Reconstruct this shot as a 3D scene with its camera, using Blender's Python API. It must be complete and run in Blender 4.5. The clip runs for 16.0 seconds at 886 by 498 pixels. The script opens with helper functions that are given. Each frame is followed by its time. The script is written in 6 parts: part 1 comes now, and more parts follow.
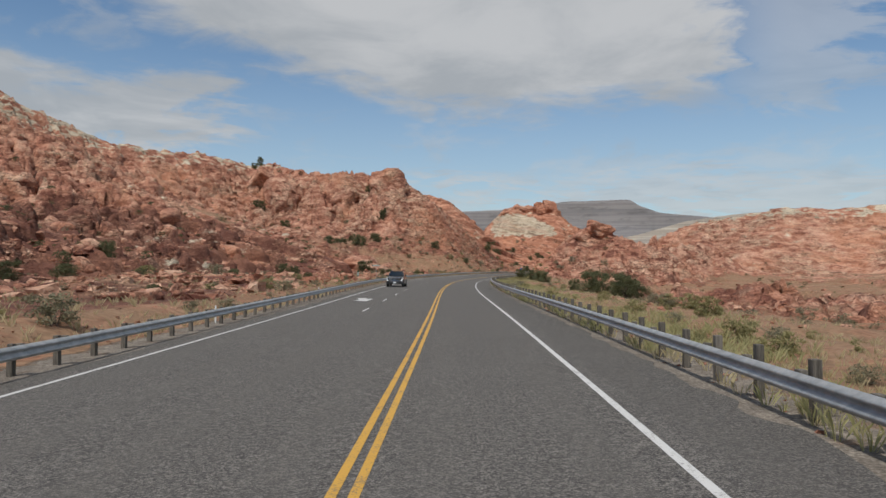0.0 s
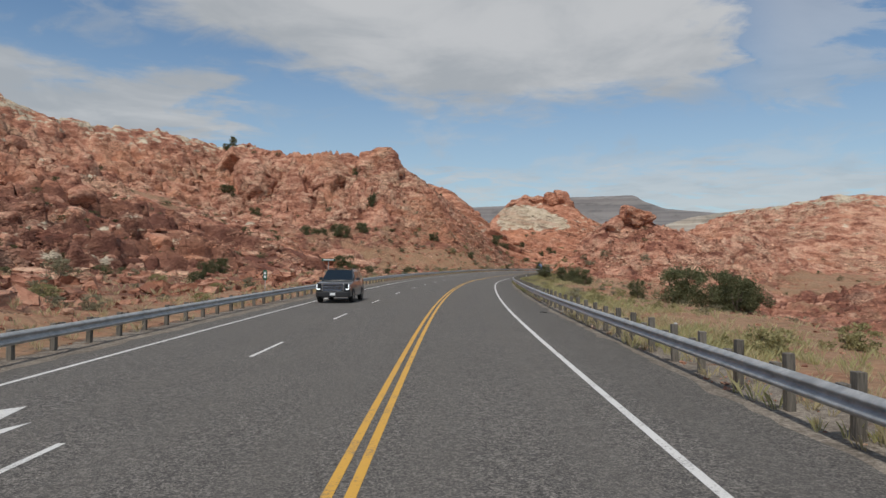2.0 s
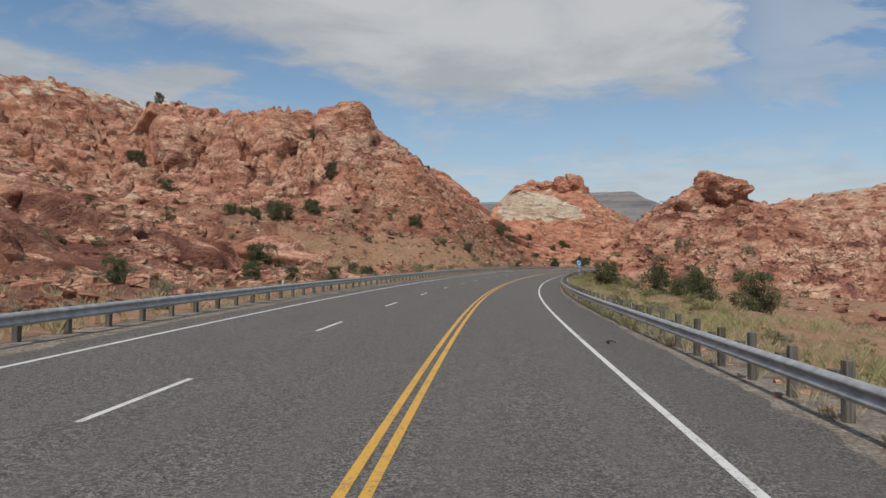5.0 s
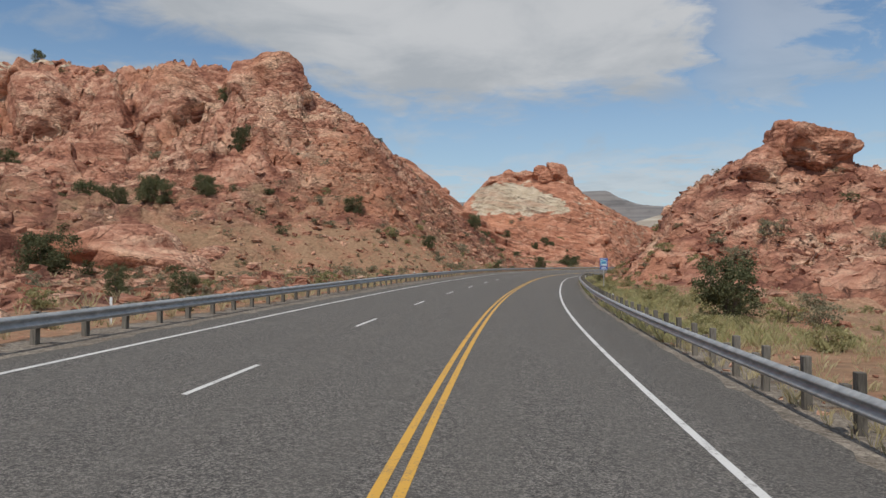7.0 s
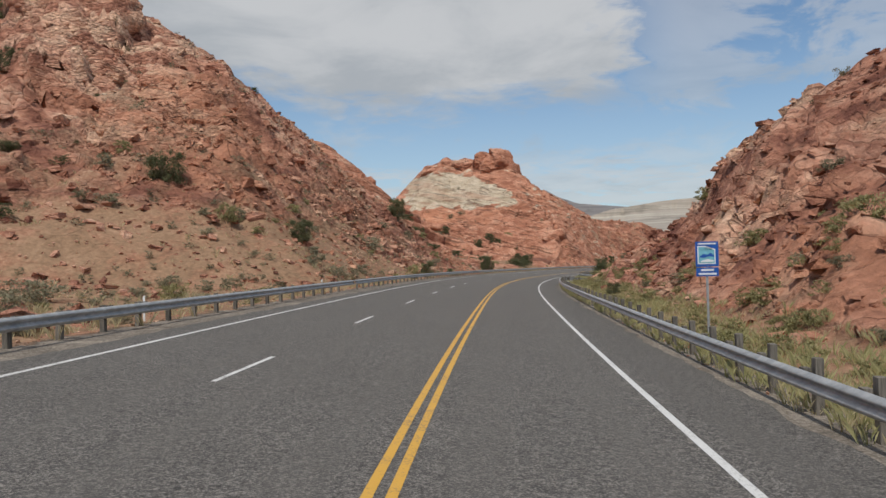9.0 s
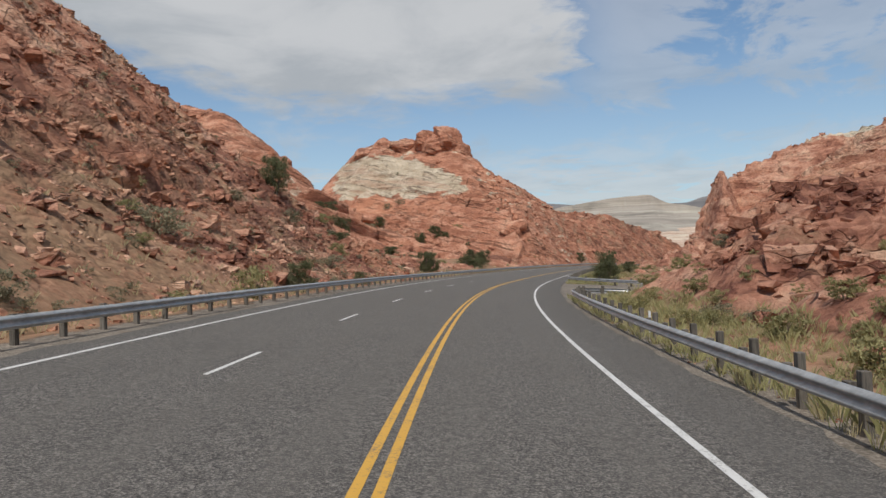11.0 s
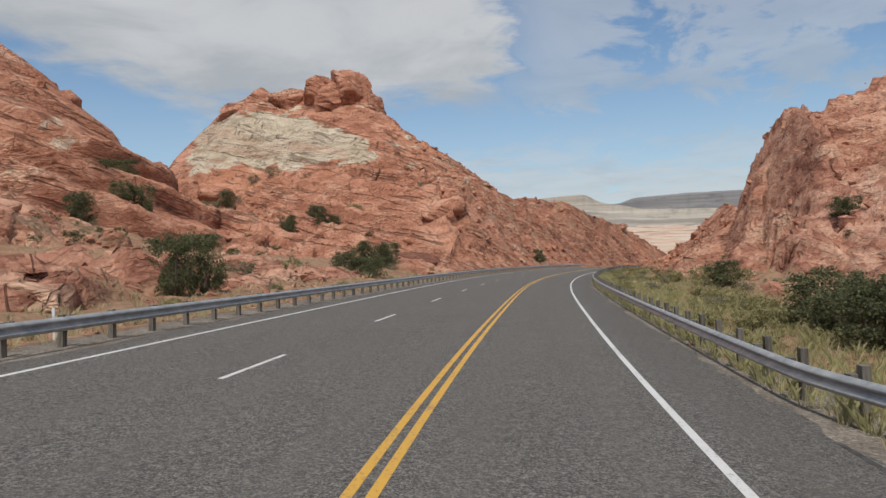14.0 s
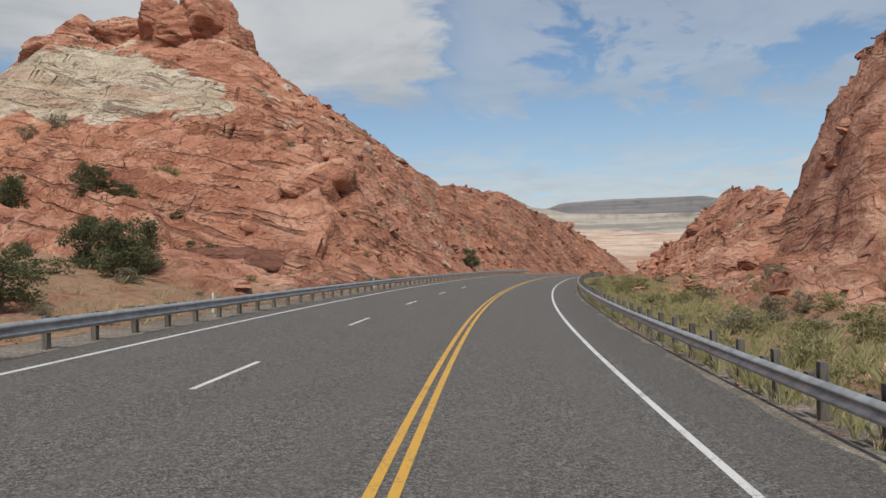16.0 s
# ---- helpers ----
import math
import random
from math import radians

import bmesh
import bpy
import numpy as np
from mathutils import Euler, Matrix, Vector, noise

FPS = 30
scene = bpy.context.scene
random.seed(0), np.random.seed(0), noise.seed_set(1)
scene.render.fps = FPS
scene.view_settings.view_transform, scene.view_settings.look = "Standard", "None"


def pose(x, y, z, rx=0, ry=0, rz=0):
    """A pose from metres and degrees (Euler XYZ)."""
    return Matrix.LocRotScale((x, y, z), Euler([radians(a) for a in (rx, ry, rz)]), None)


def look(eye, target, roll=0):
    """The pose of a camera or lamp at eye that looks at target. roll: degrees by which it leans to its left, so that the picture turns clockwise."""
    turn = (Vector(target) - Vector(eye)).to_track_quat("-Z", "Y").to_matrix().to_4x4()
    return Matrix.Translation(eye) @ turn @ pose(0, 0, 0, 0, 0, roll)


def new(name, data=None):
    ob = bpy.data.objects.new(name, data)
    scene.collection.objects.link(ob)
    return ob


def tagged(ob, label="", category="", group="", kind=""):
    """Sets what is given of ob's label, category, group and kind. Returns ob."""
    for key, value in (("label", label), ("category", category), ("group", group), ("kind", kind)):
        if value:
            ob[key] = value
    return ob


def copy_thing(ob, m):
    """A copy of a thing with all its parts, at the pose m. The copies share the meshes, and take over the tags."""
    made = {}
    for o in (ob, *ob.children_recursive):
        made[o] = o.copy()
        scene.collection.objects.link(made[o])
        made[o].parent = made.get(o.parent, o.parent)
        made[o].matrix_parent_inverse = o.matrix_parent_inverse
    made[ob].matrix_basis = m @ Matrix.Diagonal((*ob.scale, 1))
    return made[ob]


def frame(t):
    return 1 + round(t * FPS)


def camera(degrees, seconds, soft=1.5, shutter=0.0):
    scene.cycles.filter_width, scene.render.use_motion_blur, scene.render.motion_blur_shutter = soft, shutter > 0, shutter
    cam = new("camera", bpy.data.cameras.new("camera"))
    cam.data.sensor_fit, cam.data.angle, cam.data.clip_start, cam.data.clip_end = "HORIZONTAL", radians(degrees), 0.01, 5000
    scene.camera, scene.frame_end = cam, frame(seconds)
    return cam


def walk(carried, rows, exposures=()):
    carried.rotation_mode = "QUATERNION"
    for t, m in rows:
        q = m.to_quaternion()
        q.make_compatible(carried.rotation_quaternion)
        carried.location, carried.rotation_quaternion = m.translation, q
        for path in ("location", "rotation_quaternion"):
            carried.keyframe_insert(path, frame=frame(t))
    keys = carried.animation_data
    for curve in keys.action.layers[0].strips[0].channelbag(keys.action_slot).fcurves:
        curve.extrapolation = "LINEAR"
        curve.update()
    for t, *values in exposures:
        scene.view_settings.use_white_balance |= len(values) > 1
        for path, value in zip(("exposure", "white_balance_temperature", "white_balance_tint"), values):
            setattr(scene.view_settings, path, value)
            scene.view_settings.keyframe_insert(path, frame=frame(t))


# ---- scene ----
cam = camera(62.7, 16.0)
PATH = [
    (0, (0.01, 0.08, 2.20), (-0.84, 20.06, 2.76), 0.36),
    (0.5, (-0.18, 11.35, 2.20), (-1.03, 31.33, 2.76), 0.31),
    (1, (-0.45, 22.61, 2.20), (-1.31, 42.58, 2.74), 0.23),
    (1.5, (-0.88, 33.82, 2.20), (-1.77, 53.80, 2.70), 0.27),
    (2, (-1.30, 45.01, 2.20), (-2.21, 64.98, 2.67), 0.34),
    (2.5, (-1.72, 56.19, 2.20), (-2.65, 76.17, 2.61), 0.43),
    (3, (-2.06, 67.41, 2.20), (-2.99, 87.38, 2.62), 0.47),
    (5.5, (-1.94, 123.86, 2.20), (-2.67, 143.84, 2.57), 0.65),
    (6, (-1.46, 135.24, 2.20), (-2.02, 155.23, 2.58), 0.51),
    (6.5, (-0.89, 146.62, 2.20), (-1.22, 166.62, 2.59), 0.33),
    (7, (-0.26, 158.06, 2.19), (-0.35, 178.05, 2.60), 0.12),
    (7.5, (0.58, 169.59, 2.19), (0.77, 189.59, 2.60), -0.15),
    (8, (1.67, 181.23, 2.19), (2.17, 201.22, 2.64), -0.39),
    (8.5, (2.99, 192.96, 2.18), (3.94, 212.93, 2.66), -0.83),
    (9, (4.56, 204.74, 2.18), (6.08, 224.67, 2.65), -1.26),
    (11.5, (14.39, 263.98, 2.16), (17.57, 283.72, 2.58), -2.02),
    (12, (16.95, 275.84, 2.16), (20.42, 295.53, 2.56), -2.05),
    (12.5, (19.84, 287.73, 2.16), (23.65, 307.36, 2.57), -2.03),
    (13, (23.06, 299.57, 2.16), (27.16, 319.14, 2.61), -2.14),
    (13.5, (26.51, 311.31, 2.16), (30.91, 330.81, 2.58), -2.17),
    (14, (30.27, 322.93, 2.16), (34.99, 342.36, 2.57), -2.13),
    (14.5, (34.30, 334.48, 2.16), (39.42, 353.80, 2.58), -1.94),
    (15, (38.55, 345.98, 2.16), (44.15, 365.17, 2.59), -1.73),
    (15.5, (42.95, 357.47, 2.16), (49.09, 376.50, 2.59), -1.54),
    (16, (47.57, 368.92, 2.16), (54.16, 387.80, 2.60), -1.54),
]
walk(cam, [(t, look(eye, target, roll)) for t, eye, target, roll in PATH], [(0, -0.12), (7, -0.06), (12, 0.0), (16, 0.0)])

# ---- light ----
SUN_EL, SUN_AZ = radians(57), radians(200)  # height of the sun, and its bearing clockwise from +y
world = bpy.data.worlds.new("world")
scene.world = world
world.use_nodes = True
scene.view_settings.exposure = 0.0


class Nodes:
    """Short hand for building node trees."""

    def __init__(self, tree):
        self.tree = tree

    def add(self, kind, values=None, **attrs):
        n = self.tree.nodes.new(kind)
        for key, value in attrs.items():
            setattr(n, key, value)
        for key, value in (values or {}).items():
            sock = n.inputs[key]
            if isinstance(value, bpy.types.NodeSocket):
                self.tree.links.new(value, sock)
            else:
                sock.default_value = value
        return n

    def math(self, op, a, b=0.0, c=0.0, clamp=False):
        return self.add("ShaderNodeMath", {0: a, 1: b, 2: c}, operation=op, use_clamp=clamp).outputs[0]

    def step(self, x, lo, hi):
        n = self.add("ShaderNodeMapRange", {"Value": x, "From Min": lo, "From Max": hi}, interpolation_type="SMOOTHSTEP")
        return n.outputs["Result"]

    def noise(self, vec, scale, detail=4.0, rough=0.55, distort=0.0):
        n = self.add("ShaderNodeTexNoise", {"Vector": vec, "Scale": scale, "Detail": detail, "Roughness": rough, "Distortion": distort})
        return n.outputs["Fac"]

    def mix(self, fac, a, b, blend="MIX"):
        n = self.add("ShaderNodeMix", {"Factor": fac}, data_type="RGBA", blend_type=blend)
        for sock, value in ((n.inputs[6], a), (n.inputs[7], b)):
            if isinstance(value, bpy.types.NodeSocket):
                self.tree.links.new(value, sock)
            else:
                sock.default_value = (*value, 1.0)[:4]
        return n.outputs[2]

    def link(self, a, b):
        self.tree.links.new(a, b)


def sky():
    t = world.node_tree
    t.nodes.clear()
    n = Nodes(t)
    sky_tex = n.add("ShaderNodeTexSky", sky_type="NISHITA", sun_disc=False, sun_elevation=SUN_EL, sun_rotation=SUN_AZ,
                    altitude=1500.0, air_density=1.15, dust_density=0.6, ozone_density=2.0).outputs[0]
    way = n.add("ShaderNodeTexCoord").outputs["Generated"]
    xyz = n.add("ShaderNodeSeparateXYZ", {0: way})
    up = n.math("MAXIMUM", xyz.outputs[2], 0.015)
    az = n.math("MULTIPLY", n.math("ARCTAN2", xyz.outputs[0], xyz.outputs[1]), 57.3)
    el = n.math("MULTIPLY", n.math("ARCSINE", xyz.outputs[2]), 57.3)
    # a flat cloud layer: where the way up meets a plane high above
    flat = n.add("ShaderNodeCombineXYZ", {0: n.math("DIVIDE", xyz.outputs[0], n.math("ADD", up, 0.08)),
                                          1: n.math("DIVIDE", xyz.outputs[1], n.math("ADD", up, 0.08))}).outputs[0]
    big = n.noise(flat, 1.1, 7.0, 0.6, 0.3)
    fine = n.noise(flat, 3.2, 8.0, 0.62, 0.5)
    rag = n.math("ADD", n.math("MULTIPLY", n.math("SUBTRACT", big, 0.5), 17.0), n.math("MULTIPLY", n.math("SUBTRACT", fine, 0.5), 13.0))
    azr, elr = n.math("ADD", az, n.math("MULTIPLY", rag, 1.3)), n.math("ADD", el, n.math("MULTIPLY", rag, 0.45))
    # the one large cloud, its flat base rising to the west
    base = n.math("ADD", 11.6, n.math("MAXIMUM", n.math("MULTIPLY", n.math("ADD", az, 4.0), -0.3), 0.0))
    cloud = n.math("MULTIPLY", n.step(n.math("SUBTRACT", elr, base), -0.6, 2.4),
                   n.math("MULTIPLY", n.step(azr, -31.0, -25.0), n.step(azr, 22.0, 15.5)))
    # a second bank low in the west, and streaks to the east
    bank = n.math("MULTIPLY", n.math("MULTIPLY", n.step(n.math("SUBTRACT", elr, n.math("MULTIPLY", az, -0.0)), 8.3, 9.6), n.step(elr, 15.2, 12.6)), n.step(azr, -17.0, -22.0))
    low = n.math("MULTIPLY", n.math("MULTIPLY", n.step(elr, 3.2, 4.6), n.step(elr, 8.4, 6.6)), n.step(n.math("ADD", fine, n.math("MULTIPLY", n.step(az, 2.0, 14.0), 0.12)), 0.42, 0.60))
    streak_at = n.add("ShaderNodeCombineXYZ", {0: n.math("MULTIPLY", az, 0.15), 1: n.math("MULTIPLY", el, 0.32), 2: 3.0}).outputs[0]
    wisp = n.noise(streak_at, 1.0, 8.0, 0.6, 0.4)
    wisps = n.math("MULTIPLY", n.step(wisp, 0.47, 0.66), n.math("MULTIPLY", n.step(el, 3.0, 6.0), 0.8))
    east = n.math("MULTIPLY", n.step(n.math("ADD", wisp, n.math("MULTIPLY", n.step(el, 9.0, 20.0), 0.10)), 0.46, 0.58), n.math("MULTIPLY", n.step(az, 15.0, 24.0), n.step(el, 8.0, 12.0)))
    high = n.math("MULTIPLY", n.step(big, 0.5, 0.62), n.step(el, 24.0, 34.0))
    cover = n.math("MAXIMUM", cloud, n.math("MAXIMUM", n.math("MULTIPLY", bank, 0.95), n.math("MULTIPLY", low, 0.65)))
    cover = n.math("MAXIMUM", cover, n.math("MAXIMUM", n.math("MULTIPLY", wisps, 0.5), n.math("MULTIPLY", east, 0.5)))
    cover = n.math("MAXIMUM", cover, high)
    # bright tops, grey undersides
    lump = n.math("ADD", n.math("MULTIPLY", n.noise(flat, 1.9, 6.0, 0.6, 0.4), 0.9), n.math("MULTIPLY", n.step(n.math("SUBTRACT", el, base), 0.0, 7.0), 0.25))
    lump = n.math("ADD", lump, n.math("MULTIPLY", n.step(el, 13.0, 6.0), 0.22))
    tone = n.mix(n.step(lump, 0.36, 0.76), (5.1, 5.4, 5.7), (7.25, 7.35, 7.45))
    haze = n.math("MULTIPLY", n.step(el, 19.0, 1.0), 0.52)
    blue = n.mix(haze, n.mix(1.0, sky_tex, (1.18, 1.30, 1.33), "MULTIPLY"), (5.7, 6.9, 7.7))
    col = n.mix(n.math("MULTIPLY", cover, 0.93), blue, tone)
    bg = n.add("ShaderNodeBackground", {"Color": col, "Strength": 0.081})
    n.link(bg.outputs[0], n.add("ShaderNodeOutputWorld").inputs[0])


sky()
sun_data = bpy.data.lights.new("sun", "SUN")
sun_data.energy, sun_data.angle, sun_data.color = 3.1, radians(0.8), (1.0, 0.95, 0.88)
sun_ob = new("sun", sun_data)
sun_way = Vector((math.sin(SUN_AZ) * math.cos(SUN_EL), math.cos(SUN_AZ) * math.cos(SUN_EL), math.sin(SUN_EL)))
sun_ob.matrix_world = look(sun_way * 800, (0, 0, 0))


# ---- materials ----
def material(name):
    m = bpy.data.materials.new(name)
    m.use_nodes = True
    n = Nodes(m.node_tree)
    return m, n, m.node_tree.nodes["Principled BSDF"]


def ramp(n, fac, *stops):
    r = n.add("ShaderNodeValToRGB", {0: fac})
    r.color_ramp.elements[0].position, r.color_ramp.elements[0].color = stops[0][0], (*stops[0][1], 1)
    r.color_ramp.elements[1].position, r.color_ramp.elements[1].color = stops[-1][0], (*stops[-1][1], 1)
    for at, col in stops[1:-1]:
        e = r.color_ramp.elements.new(at)
        e.color = (*col, 1)
    return r.outputs[0]


def bump(n, bsdf, height, strength, distance):
    b = n.add("ShaderNodeBump", {"Height": height, "Strength": strength, "Distance": distance})
    n.link(b.outputs[0], bsdf.inputs["Normal"])


def simple(name, color, rough=0.6, metal=0.0, vary=0.12, scale=6.0, relief=0.0):
    m, n, b = material(name)
    pos = n.add("ShaderNodeTexCoord").outputs["Object"]
    f = n.noise(pos, scale, 6.0, 0.6)
    dark, light = [tuple(c * (1 + s * vary) for c in color) for s in (-2, 2)]
    n.link(ramp(n, f, (0.3, dark), (0.7, light)), b.inputs["Base Color"])
    b.inputs["Roughness"].default_value, b.inputs["Metallic"].default_value = rough, metal
    if relief:
        bump(n, b, n.noise(pos, scale * 3, 6.0, 0.6), 0.6, relief)
    return m


def rock_material():
    m, n, b = material("red_sandstone")
    pos = n.add("ShaderNodeNewGeometry").outputs["Position"]
    soil = n.add("ShaderNodeAttribute", attribute_name="soil").outputs["Fac"]
    pale = n.add("ShaderNodeAttribute", attribute_name="pale").outputs["Fac"]
    far = n.add("ShaderNodeAttribute", attribute_name="plain").outputs["Fac"]
    # dark varnish, together with cloud shade put into the rock's colour
    stain_shade = n.add("ShaderNodeAttribute", attribute_name="stain_shade").outputs["Fac"]
    broad = n.noise(pos, 0.035, 5.0, 0.55, 0.4)
    mid = n.noise(pos, 0.22, 8.0, 0.62, 0.3)
    grain = n.noise(pos, 2.6, 8.0, 0.68)
    # bedding that dips, bent a little
    bent = n.add("ShaderNodeVectorMath", {0: pos, 1: n.add("ShaderNodeCombineXYZ", {2: n.math("MULTIPLY", n.math("SUBTRACT", broad, 0.5), 9.0)}).outputs[0]}, operation="ADD").outputs[0]
    map_bed = n.add("ShaderNodeMapping", {"Vector": bent, "Rotation": (0.26, -0.30, 0.4), "Scale": (0.17, 0.20, 0.75)}).outputs[0]
    bed = n.noise(map_bed, 0.9, 5.0, 0.52, 0.2)
    # fragments, each of its own tone
    warp = n.add("ShaderNodeVectorMath", {0: pos, 1: n.add("ShaderNodeCombineXYZ", {0: n.math("MULTIPLY", mid, 3.0), 1: n.math("MULTIPLY", bed, 3.0), 2: n.math("MULTIPLY", mid, 2.0)}).outputs[0]}, operation="ADD").outputs[0]
    frag = n.add("ShaderNodeTexVoronoi", {"Vector": n.add("ShaderNodeMapping", {"Vector": warp, "Rotation": (0.3, -0.3, 0.5), "Scale": (0.30, 0.36, 0.75)}).outputs[0], "Scale": 1.0, "Randomness": 1.0}, feature="F1")
    tone = n.add("ShaderNodeSeparateColor", {0: frag.outputs["Color"]}).outputs[0]
    cut = n.add("ShaderNodeTexVoronoi", {"Vector": n.add("ShaderNodeMapping", {"Vector": warp, "Rotation": (0.3, -0.3, 0.5), "Scale": (0.30, 0.36, 0.75)}).outputs[0], "Scale": 1.0, "Randomness": 1.0}, feature="DISTANCE_TO_EDGE").outputs["Distance"]
    crack = n.step(cut, 0.0, 0.05)
    chip = n.add("ShaderNodeTexVoronoi", {"Vector": n.add("ShaderNodeMapping", {"Vector": warp, "Rotation": (0.7, 0.2, 1.1), "Scale": (1.7, 2.0, 3.2)}).outputs[0], "Scale": 1.0, "Randomness": 1.0}, feature="F1")
    chip_tone = n.add("ShaderNodeSeparateColor", {0: chip.outputs["Color"]}).outputs[1]
    broken = n.step(n.math("SUBTRACT", n.noise(pos, 0.055, 4.0, 0.6), n.math("MULTIPLY", n.step(n.add("ShaderNodeSeparateXYZ", {0: pos}).outputs[1], 380.0, 450.0), 0.10)), 0.46, 0.62)
    rock = ramp(n, n.math("SUBTRACT", n.math("ADD", n.math("MULTIPLY", bed, 0.36), n.math("ADD", n.math("MULTIPLY", mid, 0.38), n.math("ADD", n.math("MULTIPLY", n.math("ADD", 0.25, n.math("MULTIPLY", broken, 0.5)), n.math("MULTIPLY", tone, 0.24)), n.math("MULTIPLY", chip_tone, 0.06)))), n.math("MULTIPLY", stain_shade, 0.035)),
                (0.34, (0.20, 0.08, 0.055)), (0.42, (0.45, 0.21, 0.136)), (0.49, (0.62, 0.35, 0.238)), (0.60, (0.75, 0.495, 0.34)))
    rock = n.mix(n.math("MULTIPLY", n.step(broad, 0.50, 0.66), 0.50), rock, (0.57, 0.265, 0.15))
    north = n.step(n.add("ShaderNodeSeparateXYZ", {0: pos}).outputs[1], 375.0, 450.0)
    rock = n.mix(n.math("MULTIPLY", north, 0.30), rock, (0.64, 0.285, 0.16))
    # patchy varnish, thicker where cloud shade is painted in
    coat = n.noise(pos, 0.13, 8.0, 0.72, 0.9)
    coat = n.step(n.math("ADD", coat, n.math("MULTIPLY", stain_shade, 0.15)), 0.58, 0.71)
    rock = n.mix(n.math("MULTIPLY", coat, 0.58), rock, (0.145, 0.07, 0.052))
    white = ramp(n, n.math("ADD", n.math("MULTIPLY", bed, 0.6), n.math("ADD", n.math("MULTIPLY", mid, 0.3), n.math("MULTIPLY", broad, 0.1))), (0.35, (0.33, 0.25, 0.165)), (0.46, (0.53, 0.43, 0.305)), (0.62, (0.68, 0.58, 0.435)))
    edge = n.step(n.math("ADD", pale, n.math("ADD", n.math("MULTIPLY", n.math("SUBTRACT", mid, 0.5), 1.2), n.math("MULTIPLY", n.math("SUBTRACT", bed, 0.5), 1.4))), 0.40, 0.54)
    rock = n.mix(edge, rock, white)
    # dark joints along the bedding and across it, crevice shadow painted into them
    along_bed = n.noise(map_bed, 1.4, 2.0, 0.45, 0.1)
    lines = n.math("MULTIPLY", n.step(n.math("ABSOLUTE", n.math("SUBTRACT", along_bed, 0.5)), 0.013, 0.003), n.step(n.noise(pos, 0.11, 4.0, 0.6), 0.46, 0.58))
    turned = n.add("ShaderNodeMapping", {"Vector": pos, "Rotation": (0.2, 1.1, 0.9), "Scale": (0.30, 0.13, 0.12)}).outputs[0]
    joint = n.noise(turned, 1.3, 1.5, 0.4, 0.1)
    lines = n.math("MAXIMUM", lines, n.math("MULTIPLY", n.step(n.math("ABSOLUTE", n.math("SUBTRACT", joint, 0.5)), 0.009, 0.002), n.step(n.noise(pos, 0.16, 4.0, 0.6), 0.50, 0.62)))
    # long parting planes of the northern beds
    place = n.add("ShaderNodeSeparateXYZ", {0: pos})
    dipping = n.math("ADD", place.outputs[2], n.math("ADD", n.math("MULTIPLY", place.outputs[0], 0.36), n.math("MULTIPLY", place.outputs[1], 0.05)))
    dipping = n.math("ADD", n.math("MULTIPLY", dipping, 0.42), n.math("MULTIPLY", mid, 0.7))
    sheets = n.noise(n.add("ShaderNodeCombineXYZ", {0: n.math("MULTIPLY", place.outputs[0], 0.035), 1: n.math("MULTIPLY", place.outputs[1], 0.035), 2: dipping}).outputs[0], 1.0, 2.5, 0.55, 0.1)
    parting = n.math("MULTIPLY", n.step(n.math("ABSOLUTE", n.math("SUBTRACT", sheets, 0.5)), 0.030, 0.006), n.step(n.noise(pos, 0.14, 4.0, 0.6), 0.42, 0.56))
    parting = n.math("MULTIPLY", parting, n.step(place.outputs[1], 395.0, 425.0))
    rock = n.mix(n.math("MULTIPLY", n.math("MULTIPLY", n.step(sheets, 0.52, 0.62), north), 0.32), rock, (0.40, 0.17, 0.105))
    lines = n.math("MAXIMUM", lines, parting)
    # the narrow shadow inside joints and partings is part of this dark colour
    rock = n.mix(n.math("MULTIPLY", lines, 0.6), rock, (0.11, 0.052, 0.036))
    dirt = ramp(n, n.math("ADD", n.math("MULTIPLY", mid, 0.6), n.math("MULTIPLY", grain, 0.4)),
                (0.32, (0.17, 0.082, 0.052)), (0.5, (0.32, 0.165, 0.10)), (0.68, (0.46, 0.285, 0.185)))
    dry = n.math("MULTIPLY", n.step(n.math("ADD", n.noise(pos, 0.3, 7.0, 0.7), n.math("MULTIPLY", soil, 0.10)), 0.46, 0.64), 0.72)
    dirt = n.mix(dry, dirt, (0.28, 0.185, 0.11))
    on = n.step(n.math("ADD", soil, n.math("MULTIPLY", n.math("SUBTRACT", mid, 0.5), 1.1)), 0.38, 0.62)
    col = n.mix(on, rock, dirt)
    stones = n.add("ShaderNodeAttribute", attribute_name="gravel").outputs["Fac"]
    chips = n.math("ADD", n.math("MULTIPLY", n.noise(pos, 14.0, 4.0, 0.75), 0.74), n.math("MULTIPLY", n.noise(pos, 0.5, 5.0, 0.65), 0.26))
    bed_of = n.step(n.math("ADD", stones, n.math("MULTIPLY", n.math("SUBTRACT", n.noise(pos, 0.9, 6.0, 0.65), 0.5), 1.0)), 0.40, 0.62)
    col = n.mix(bed_of, col, ramp(n, chips, (0.38, (0.10, 0.083, 0.067)), (0.5, (0.19, 0.161, 0.13)), (0.62, (0.345, 0.30, 0.245))))
    layers = n.noise(n.add("ShaderNodeMapping", {"Vector": pos, "Scale": (0.0035, 0.0035, 0.09)}).outputs[0], 1.0, 6.0, 0.6, 0.6)
    col = n.mix(far, col, ramp(n, layers, (0.38, (0.44, 0.25, 0.18)), (0.46, (0.66, 0.54, 0.41)), (0.52, (0.52, 0.33, 0.24)), (0.60, (0.70, 0.60, 0.46)), (0.68, (0.50, 0.36, 0.27))))
